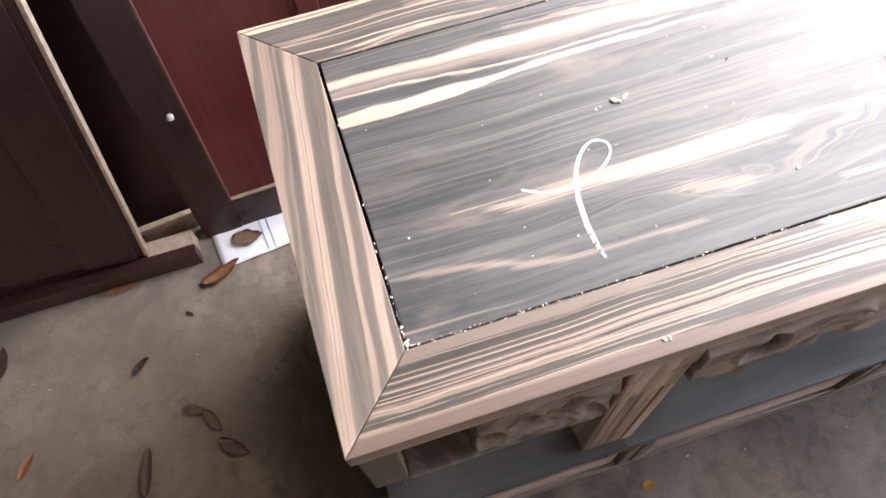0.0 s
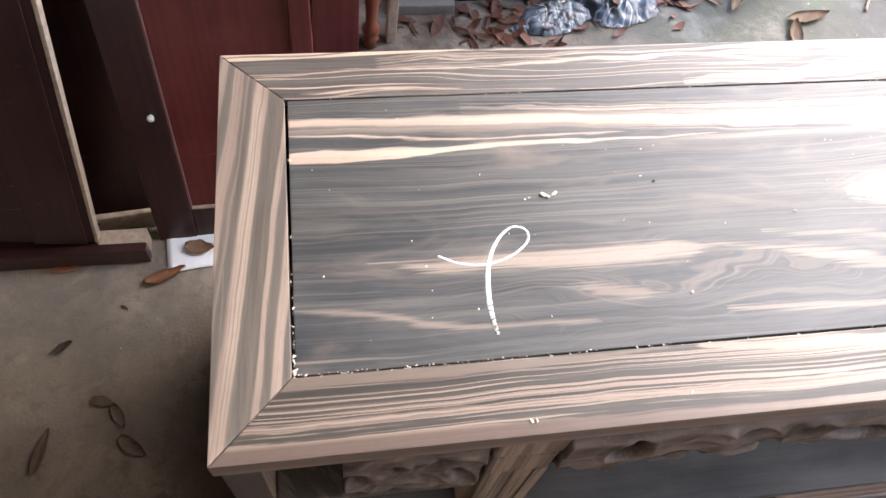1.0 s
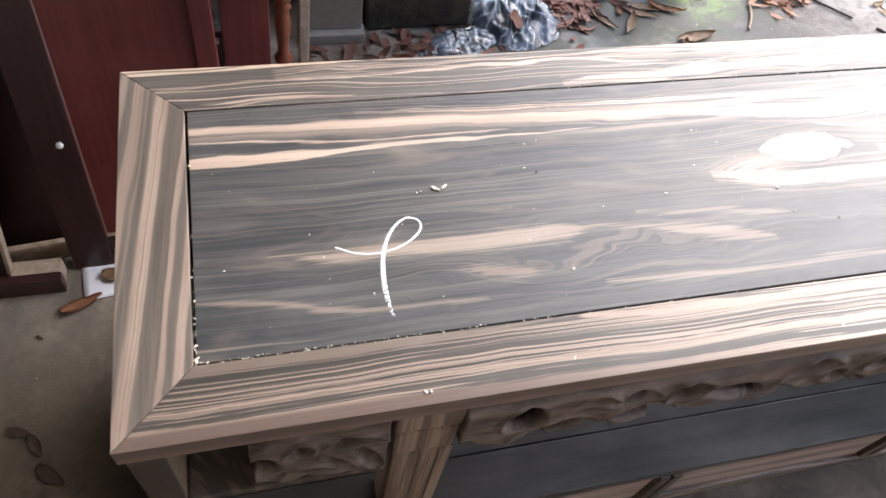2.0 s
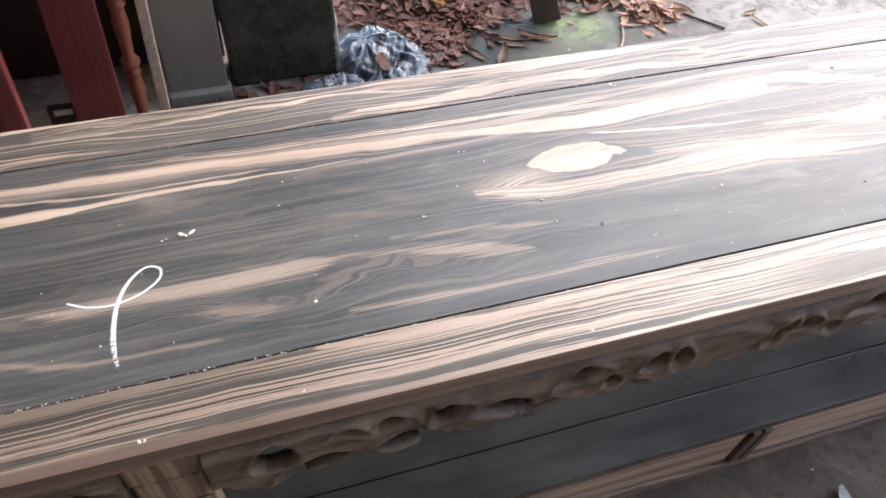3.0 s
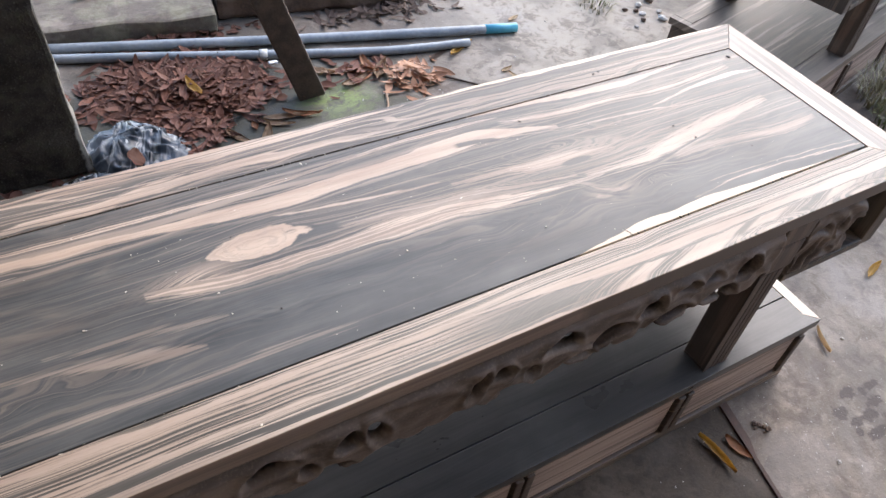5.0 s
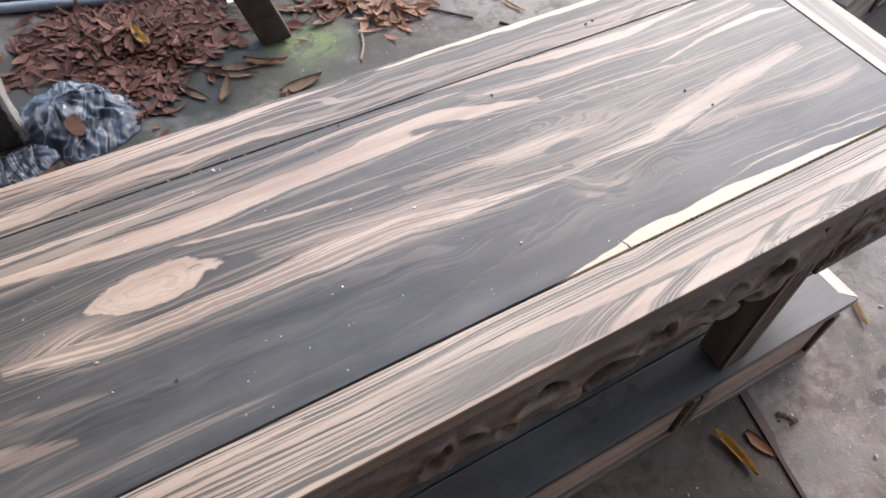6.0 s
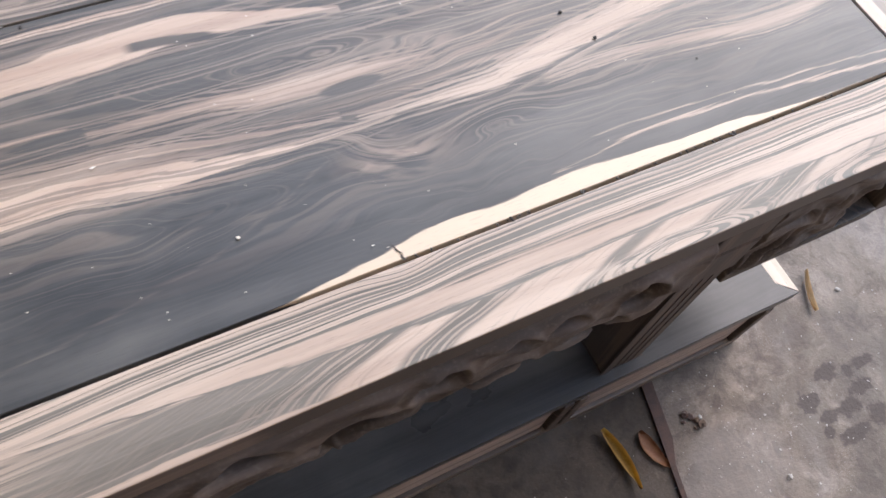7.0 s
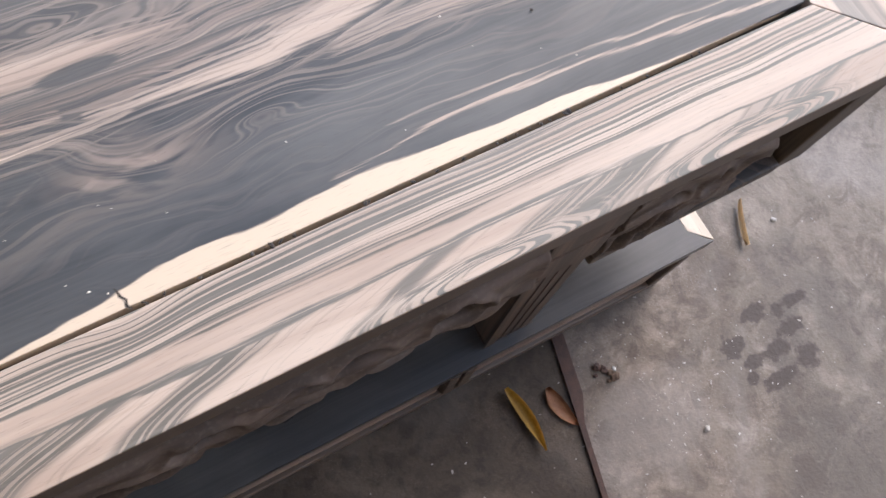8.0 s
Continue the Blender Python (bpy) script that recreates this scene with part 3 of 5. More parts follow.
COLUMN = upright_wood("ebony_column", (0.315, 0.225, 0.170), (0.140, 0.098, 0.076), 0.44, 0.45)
# darker copy of the column wood, with shade put into its colour
COLUMN_SHADED = upright_wood("ebony_shaded_column", (0.125, 0.078, 0.058), (0.058, 0.038, 0.030), 0.48, 0.45)
BRACKET = upright_wood("ebony_bracket", (0.135, 0.098, 0.074), (0.062, 0.048, 0.040), 0.48, 0.5)


def carving_wood():
    g = Graph("carved_ebony")
    x, y, z = g.xyz()
    a = g.noise(g.vec(g.mul(x, 6.0), g.mul(y, 60.0), g.mul(z, 45.0)), 1.0, 3.0, 0.55, 0.4)
    b = g.noise(g.tc.outputs["Object"], 260.0, 3.0)
    c = g.mix(g.smooth(a, 0.40, 0.66), (0.080, 0.058, 0.050), (0.155, 0.113, 0.095))
    c = g.mix(g.mul(g.smooth(b, 0.5, 0.75), 0.25), c, (0.30, 0.25, 0.20))
    g.bump(b, 0.15, 0.0012)
    return g.done(c, 0.60, 0.0, 0.35)


CARVED = carving_wood()


def concrete(name, ground=False):
    g = Graph(name)
    v = g.tc.outputs["Object"]
    x, y, z = g.xyz()
    big = g.noise(v, 2.2, 5.0, 0.6, 0.4)
    mid = g.noise(v, 11.0, 5.0, 0.65)
    fine = g.noise(v, 160.0, 3.0, 0.6)
    c = g.mix(g.smooth(big, 0.3, 0.7), (0.098, 0.079, 0.062), (0.215, 0.180, 0.145))
    c = g.mix(g.mul(g.smooth(mid, 0.42, 0.72), 0.6), c, (0.315, 0.265, 0.220))
    c = g.mix(g.mul(g.smooth(fine, 0.52, 0.74), 0.45), c, (0.075, 0.067, 0.06))
    grit = g.noise(v, 420.0, 2.0, 0.6)
    c = g.mix(g.mul(g.smooth(g.add(g.mul(grit, 0.7), g.mul(mid, 0.3)), 0.56, 0.66), 0.35), c, (0.50, 0.47, 0.44))
    blot = g.noise(v, 34.0, 4.0, 0.7, 0.6)
    c = g.mix(g.mul(g.smooth(blot, 0.48, 0.64), 0.62), c, (0.085, 0.068, 0.056))
    dust = g.noise(v, 5.5, 6.0, 0.7, 0.8)
    c = g.mix(g.mul(g.smooth(dust, 0.52, 0.66), 0.5), c, (0.40, 0.35, 0.295))
    mottle = g.noise(v, 7.5, 6.0, 0.72, 1.2)
    c = g.mix(g.mul(g.smooth(mottle, 0.50, 0.32), 0.42), c, (0.125, 0.092, 0.074))
    c = g.mix(1.0, c, (0.93, 0.89, 0.875), "MULTIPLY")
    rough = g.add(0.62, g.mul(mid, 0.25))
    if ground:
        grime = g.noise(v, 0.9, 4.0, 0.6)
        c = g.mix(g.mul(g.smooth(grime, 0.52, 0.30), 0.45), c, (0.085, 0.078, 0.062))
        # pale scoured cement
        for cx, cy, r, k in ((2.40, 0.0, 0.42, 0.25), (2.15, -0.35, 0.35, 0.15), (2.45, 1.5, 0.75, 0.85), (-0.65, 0.60, 0.70, 0.35)):
            q = g.math("SQRT", g.add(g.math("POWER", g.sub(x, cx), 2.0), g.math("POWER", g.sub(y, cy), 2.0)))
            c = g.mix(g.mul(g.smooth(g.add(q, g.mul(g.sub(mid, 0.5), 0.5)), r, r * 0.3), k), c, (0.41, 0.36, 0.295))
        east = g.smooth(x, 0.9, 1.7)
        crust = g.noise(v, 21.0, 5.0, 0.7, 0.9)
        patch = g.noise(v, 6.0, 5.0, 0.65, 0.8)
        c = g.mix(g.mul(g.smooth(g.add(g.mul(crust, 0.55), g.mul(patch, 0.45)), 0.52, 0.40), g.mul(east, 0.68)), c, (0.110, 0.085, 0.068))
        c = g.mix(g.mul(g.smooth(g.add(g.mul(crust, 0.4), g.mul(patch, 0.6)), 0.55, 0.68), g.mul(east, 0.50)), c, (0.46, 0.40, 0.345))
        # moss behind the console
        q = g.math("SQRT", g.add(g.math("POWER", g.sub(x, 1.20), 2.0), g.math("POWER", g.mul(g.sub(y, 1.38), 1.5), 2.0)))
        moss = g.smooth(g.add(q, g.mul(g.sub(mid, 0.5), 0.8)), 0.75, 0.25)
        c = g.mix(g.mul(g.mul(moss, 0.92), g.add(0.35, g.mul(g.smooth(blot, 0.72, 0.36), 0.65))), c, (0.050, 0.060, 0.030))
        q3 = g.math("SQRT", g.add(g.math("POWER", g.math("DIVIDE", g.sub(x, 1.06), 0.50), 2.0), g.math("POWER", g.math("DIVIDE", g.sub(y, 1.52), 0.40), 2.0)))
        damp = g.smooth(g.add(q3, g.mul(g.sub(mid, 0.5), 0.9)), 1.0, 0.55)
        c = g.mix(g.mul(damp, 0.92), c, (0.042, 0.040, 0.029))
        q2 = g.math("SQRT", g.add(g.math("POWER", g.sub(x, 1.50), 2.0), g.math("POWER", g.mul(g.sub(y, 1.37), 1.4), 2.0)))
        c = g.mix(g.mul(g.smooth(g.add(q2, g.mul(g.sub(fine, 0.5), 0.10)), 0.17, 0.02), g.smooth(blot, 0.68, 0.38)), c, (0.21, 0.27, 0.085))
        rough = g.sub(rough, g.mul(moss, 0.08))
        # broad soft clouds of dirt and dust
        cloud = g.noise(v, 3.4, 4.0, 0.55, 0.6)
        c = g.mix(g.mul(g.smooth(cloud, 0.52, 0.36), 0.45), c, (0.082, 0.072, 0.066))
        c = g.mix(g.mul(g.smooth(cloud, 0.54, 0.68), 0.30), c, (0.36, 0.33, 0.31))
        # darker slab in front of the console, up to the strip, shade painted in
        shaded_slab = g.sub(g.sub(x, 1.80), g.mul(g.add(y, 0.07), 0.2126))
        shaded_slab = g.mul(g.smooth(g.add(shaded_slab, g.mul(g.sub(crust, 0.5), 0.03)), 0.01, -0.01), g.smooth(y, 0.6, 0.2))
        c = g.mix(g.mul(shaded_slab, 0.95), c, g.mix(1.0, c, (0.38, 0.35, 0.315), "MULTIPLY"))
        # wet drips
        wet = None
        for cx, cy, rx, ry in ((2.12, -0.12, 0.024, 0.017), (2.16, -0.135, 0.013, 0.012), (2.165, -0.165, 0.026, 0.013), (2.06, -0.15, 0.022, 0.022), (2.075, -0.185, 0.018, 0.012), (2.12, -0.185, 0.03, 0.015), (2.16, -0.215, 0.022, 0.02), (2.10, -0.225, 0.036, 0.014), (2.195, -0.13, 0.03, 0.01), (2.06, -0.205, 0.012, 0.012)):
            a = g.math("DIVIDE", g.sub(x, cx), rx)
            b = g.math("DIVIDE", g.sub(y, cy), ry)
            q = g.smooth(g.add(g.math("SQRT", g.add(g.mul(a, a), g.mul(b, b))), g.mul(g.sub(g.noise(v, 70.0, 2.0), 0.5), 1.6)), 1.15, 0.65)
            wet = q if wet is None else g.top(wet, q)
        c = g.mix(g.mul(wet, 0.92), c, (0.074, 0.058, 0.050))
        rough = g.sub(rough, g.mul(wet, 0.04))
        # far off the cement gives way to soil
        far = g.smooth(g.add(y, g.mul(g.sub(big, 0.5), 1.0)), 2.5, 3.1)
        c = g.mix(far, c, (0.13, 0.105, 0.08))
    if not ground:
        c = kerb_moss(g, c, mid)
    g.bump(g.add(g.mul(mid, 0.4), g.add(g.mul(fine, 0.4), g.mul(blot, 0.4))), 0.55, 0.005)
    return g.done(c, rough, 0.0, 0.4)


def kerb_moss(g, c, mid):
    return g.mix(g.mul(g.smooth(mid, 0.40, 0.65), 0.45), c, (0.22, 0.225, 0.135))


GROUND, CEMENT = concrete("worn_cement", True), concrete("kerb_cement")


def mossy_concrete():
    g = Graph("mossy_concrete")
    v = g.tc.outputs["Object"]
    big, mid, fine = g.noise(v, 9.0, 6.0, 0.7, 0.5), g.noise(v, 26.0, 4.0, 0.6), g.noise(v, 190.0, 3.0)
    c = g.mix(g.smooth(big, 0.32, 0.7), (0.014, 0.011, 0.009), (0.068, 0.057, 0.044))
    c = g.mix(g.mul(g.smooth(mid, 0.5, 0.75), 0.45), c, (0.065, 0.07, 0.04))
    c = g.mix(g.mul(g.smooth(fine, 0.55, 0.8), 0.4), c, (0.17, 0.16, 0.14))
    x, y, z = g.xyz()
    chip = g.add(g.math("ABSOLUTE", g.sub(x, 0.757)), g.mul(g.sub(mid, 0.5), 0.035))
    c = g.mix(g.mul(g.smooth(chip, 0.012, 0.003), 0.8), c, (0.36, 0.34, 0.30))
    g.bump(g.add(mid, g.mul(fine, 0.5)), 0.6, 0.006)
    return g.done(c, 0.85, 0.0, 0.3)


MOSSY = mossy_concrete()


def lacquer(name, a, b, rough=0.34):
    g = Graph(name)
    x, y, z = g.xyz()
    grain = g.noise(g.vec(g.mul(x, 120.0), g.mul(y, 120.0), g.mul(z, 3.0)), 1.0, 3.0)
    cloud = g.noise(g.tc.outputs["Object"], 6.0, 4.0, 0.6)
    scratch = g.noise(g.vec(g.mul(x, 18.0), g.mul(y, 18.0), g.mul(z, 90.0)), 1.0, 2.0, 0.5, 1.5)
    c = g.mix(g.smooth(g.add(g.mul(grain, 0.4), g.mul(cloud, 0.6)), 0.35, 0.65), a, b)
    c = g.mix(g.mul(g.smooth(scratch, 0.70, 0.78), 0.25), c, (0.25, 0.19, 0.16))
    c = g.mix(g.mul(g.smooth(cloud, 0.58, 0.8), 0.10), c, (0.24, 0.18, 0.16))
    g.bump(grain, 0.06, 0.001)
    return g.done(c, g.add(rough, g.mul(g.sub(cloud, 0.5), 0.3)), 0.0, 0.45)


RED = lacquer("dark_red_lacquer", (0.105, 0.018, 0.018), (0.165, 0.033, 0.030))
RED_DEEP = lacquer("brown_black_lacquer", (0.028, 0.011, 0.011), (0.050, 0.020, 0.019))
RED_WARM = lacquer("red_brown_lacquer", (0.15, 0.040, 0.022), (0.21, 0.065, 0.035))


def plain(name, a, b, scale=30.0, rough=0.6, metallic=0.0, spec=0.5, bump=0.2, islands=False):
    g = Graph(name)
    v = g.tc.outputs["Object"]
    n, f = g.noise(v, scale, 4.0, 0.6), g.noise(v, scale * 9, 2.0)
    k = g.add(g.mul(n, 0.7), g.mul(f, 0.3))
    c = g.mix(g.smooth(k, 0.32, 0.68), a, b)
    if islands:
        c = g.mix(g.island(), c, g.mix(0.5, c, tuple(min(1, q * 1.7) for q in b)))
    g.bump(k, bump, 0.002)
    return g.done(c, g.add(rough, g.mul(g.sub(n, 0.5), 0.2)), metallic, spec)


WORN_BEAD = plain("worn_bead", (0.15, 0.070, 0.062), (0.25, 0.135, 0.118), 60, 0.5)
RAW_PALE = plain("pale_offcut", (0.62, 0.54, 0.45), (0.76, 0.69, 0.60), 60, 0.7)
RAW_EDGE = plain("raw_timber_edge", (0.30, 0.22, 0.16), (0.48, 0.38, 0.29), 60, 0.7)
GREY_PANEL = plain("grey_board", (0.17, 0.15, 0.125), (0.215, 0.19, 0.16), 8, 0.55, bump=0.05)
GREY_LEDGE = plain("grey_ledge", (0.20, 0.18, 0.16), (0.27, 0.245, 0.215), 14, 0.35)
STEEL = plain("dull_steel", (0.45, 0.45, 0.45), (0.62, 0.61, 0.60), 50, 0.35, 0.9, bump=0.1)
PIPE = plain("grey_pvc", (0.22, 0.255, 0.285), (0.37, 0.40, 0.425), 9, 0.36, bump=0.05)
PIPE_BLUE = plain("blue_pvc", (0.05, 0.34, 0.50), (0.10, 0.46, 0.60), 30, 0.4, bump=0.05)
PIPE_WHITE = plain("white_pvc", (0.6, 0.6, 0.58), (0.75, 0.75, 0.72), 30, 0.4, bump=0.05)
POST = plain("weathered_post", (0.045, 0.030, 0.022), (0.105, 0.072, 0.052), 24, 0.75, bump=0.5)
PAPER = plain("white_paper", (0.72, 0.75, 0.80), (0.82, 0.84, 0.87), 20, 0.7, bump=0.05)
INK = plain("blue_ink", (0.10, 0.18, 0.42), (0.14, 0.24, 0.5), 20, 0.6)
CHALK = plain("white_chalk", (0.74, 0.78, 0.80), (0.88, 0.90, 0.90), 260, 0.9, bump=0.4)
CRUMB = plain("sawdust_crumb", (0.66, 0.58, 0.47), (0.85, 0.80, 0.70), 200, 0.85)
DIRT = plain("dark_crumb", (0.03, 0.025, 0.022), (0.06, 0.05, 0.045), 200, 0.9)
GRIT = plain("pale_grit", (0.30, 0.275, 0.25), (0.50, 0.47, 0.43), 90, 0.8)
STONE = plain("stone", (0.48, 0.46, 0.43), (0.72, 0.70, 0.66), 40, 0.75, bump=0.6)
RUST = plain("rusty_strip", (0.040, 0.021, 0.016), (0.085, 0.041, 0.030), 60, 0.7, bump=0.5)
SOIL = plain("brown_soil", (0.07, 0.045, 0.032), (0.16, 0.105, 0.075), 18, 0.9, bump=0.8)
UNSEEN_WALL = plain("unseen_wall", (0.36, 0.32, 0.275), (0.44, 0.395, 0.34), 4, 0.85)
SKY_BLOCKER = plain("sky_blocker_sheet", (0.17, 0.14, 0.11), (0.25, 0.20, 0.16), 5, 0.6)
LEAF_BROWN = plain("dry_leaf", (0.048, 0.021, 0.015), (0.110, 0.048, 0.032), 55, 0.75, spec=0.3, islands=True)
LEAF_MUSH = plain("wet_leaf", (0.078, 0.030, 0.020), (0.160, 0.066, 0.042), 40, 0.65, spec=0.3, islands=True)
LEAF_PALE = plain("pale_leaf", (0.48, 0.34, 0.19), (0.64, 0.49, 0.32), 55, 0.6)
LEAF_TAN = plain("tan_leaf", (0.27, 0.165, 0.10), (0.42, 0.28, 0.175), 55, 0.65)
LEAF_RUST = plain("rust_leaf", (0.31, 0.135, 0.068), (0.45, 0.225, 0.12), 55, 0.6)
LEAF_YELLOW = plain("yellow_leaf", (0.38, 0.20, 0.03), (0.55, 0.34, 0.07), 55, 0.5)
LEAF_DULL = plain("dull_leaf", (0.080, 0.050, 0.038), (0.130, 0.086, 0.064), 55, 0.8)
GRASS = plain("grass", (0.06, 0.095, 0.025), (0.13, 0.175, 0.06), 30, 0.55, islands=True)
GRASS_DRY = plain("dry_grass", (0.16, 0.15, 0.09), (0.30, 0.27, 0.17), 30, 0.65, islands=True)


def bag_film():
    g = Graph("crumpled_film")
    v = g.tc.outputs["Object"]
    x, y, z = g.xyz()
    f = g.vec(g.mul(x, 1.6), g.mul(y, 0.6), g.mul(z, 0.7))
    n = g.noise(f, 11.0, 3.0, 0.5, 1.0)
    crease = g.math("ABSOLUTE", g.sub(g.noise(f, 16.0, 2.0, 0.5, 0.8), 0.5))
    c = g.mix(g.smooth(n, 0.36, 0.62), (0.050, 0.064, 0.084), (0.19, 0.23, 0.285))
    # highlights of the folds are painted as white lines along the creases
    c = g.mix(g.mul(g.smooth(crease, 0.045, 0.0), 0.62), c, (0.72, 0.76, 0.80))
    g.bump(g.add(n, g.mul(crease, 2.0)), 0.6, 0.006)
    g.bsdf.inputs["Transmission Weight"].default_value = 0.15
    return g.done(c, 0.20, 0.0, 0.6)


FILM = bag_film()


# ---- mesh helpers ----
def thing(name, label, category, m=None, group="", kind=""):
    ob = new(name)
    if m is not None:
        ob.matrix_world = m
    return tagged(ob, label, category, group, kind)


def mesh_of(bm, name, material, smooth=False):
    bmesh.ops.recalc_face_normals(bm, faces=bm.faces)
    me = bpy.data.meshes.new(name)
    bm.to_mesh(me)
    bm.free()
    me.materials.append(material)
    if smooth:
        me.shade_smooth()
    return me


def part(name, bm, material, parent, label="", smooth=False):
    ob = new(name, mesh_of(bm, name, material, smooth))
    ob.parent = parent
    return tagged(ob, label)


def single(name, bm, material, label, category, m=None, group="", kind="", smooth=False):
    ob = new(name, mesh_of(bm, name, material, smooth))
    if m is not None:
        ob.matrix_world = m
    return tagged(ob, label, category, group, kind)


def block(x0, x1, y0, y1, z0, z1, bevel=0.002, bm=None, m=None):
    own = bmesh.new()
    bmesh.ops.create_cube(own, size=1)
    for v in own.verts:
        v.co = Vector(((x0 + x1) / 2 + v.co.x * (x1 - x0), (y0 + y1) / 2 + v.co.y * (y1 - y0), (z0 + z1) / 2 + v.co.z * (z1 - z0)))
    if bevel:
        bmesh.ops.bevel(own, geom=own.edges[:], offset=bevel, segments=2, profile=0.6, affect="EDGES")
    if m is not None:
        own.transform(m)
    return merge(bm, own)


def merge(bm, own):
    if bm is None:
        return own
    me = bpy.data.meshes.new("tmp")
    own.to_mesh(me)
    own.free()
    bm.from_mesh(me)
    bpy.data.meshes.remove(me)
    return bm


def prism(points, z0, z1, bevel=0.002, bm=None):
    own = bmesh.new()
    low = [own.verts.new((x, y, z0)) for x, y in points]
    high = [own.verts.new((x, y, z1)) for x, y in points]
    own.faces.new(low[::-1])
    own.faces.new(high)
    for i in range(len(points)):
        j = (i + 1) % len(points)
        own.faces.new((low[i], low[j], high[j], high[i]))
    if bevel:
        bmesh.ops.bevel(own, geom=own.edges[:], offset=bevel, segments=2, profile=0.6, affect="EDGES")
    return merge(bm, own)


def lathe(profile, seg=20, bm=None):
    """A turned piece about z from (radius, height) pairs."""
    bm = bm or bmesh.new()
    rings = []
    for r, z in profile:
        rings.append([bm.verts.new((r * math.cos(2 * math.pi * i / seg), r * math.sin(2 * math.pi * i / seg), z)) for i in range(seg)])
    for a, b in zip(rings, rings[1:]):
        for i in range(seg):
            bm.faces.new((a[i], a[(i + 1) % seg], b[(i + 1) % seg], b[i]))
    bm.faces.new(rings[0][::-1])
    bm.faces.new(rings[-1])
    return bm


def tube(points, radius, seg=14, bm=None, hollow=True):
    bm = bm or bmesh.new()
    pts = [Vector(p) for p in points]
    rings = []
    for i, p in enumerate(pts):
        d = (pts[min(i + 1, len(pts) - 1)] - pts[max(i - 1, 0)]).normalized()
        side = d.cross(Vector((0, 0, 1))).normalized()
        up = side.cross(d)
        rings.append([bm.verts.new(p + (side * math.cos(2 * math.pi * k / seg) + up * math.sin(2 * math.pi * k / seg)) * radius) for k in range(seg)])
    for a, b in zip(rings, rings[1:]):
        for k in range(seg):
            bm.faces.new((a[k], a[(k + 1) % seg], b[(k + 1) % seg], b[k]))
    for ring, d in ((rings[0], pts[0] - pts[1]), (rings[-1], pts[-1] - pts[-2])):
        if hollow:
            c = sum((v.co for v in ring), Vector()) / seg
            inner = [bm.verts.new(c + (v.co - c) * 0.8) for v in ring]
            deep = [bm.verts.new(v.co - d.normalized() * 0.05) for v in inner]
            for k in range(seg):
                j = (k + 1) % seg
                bm.faces.new((ring[k], ring[j], inner[j], inner[k]))
                bm.faces.new((inner[k], inner[j], deep[j], deep[k]))
            bm.faces.new(deep)
        else:
            bm.faces.new(ring)
    return bm


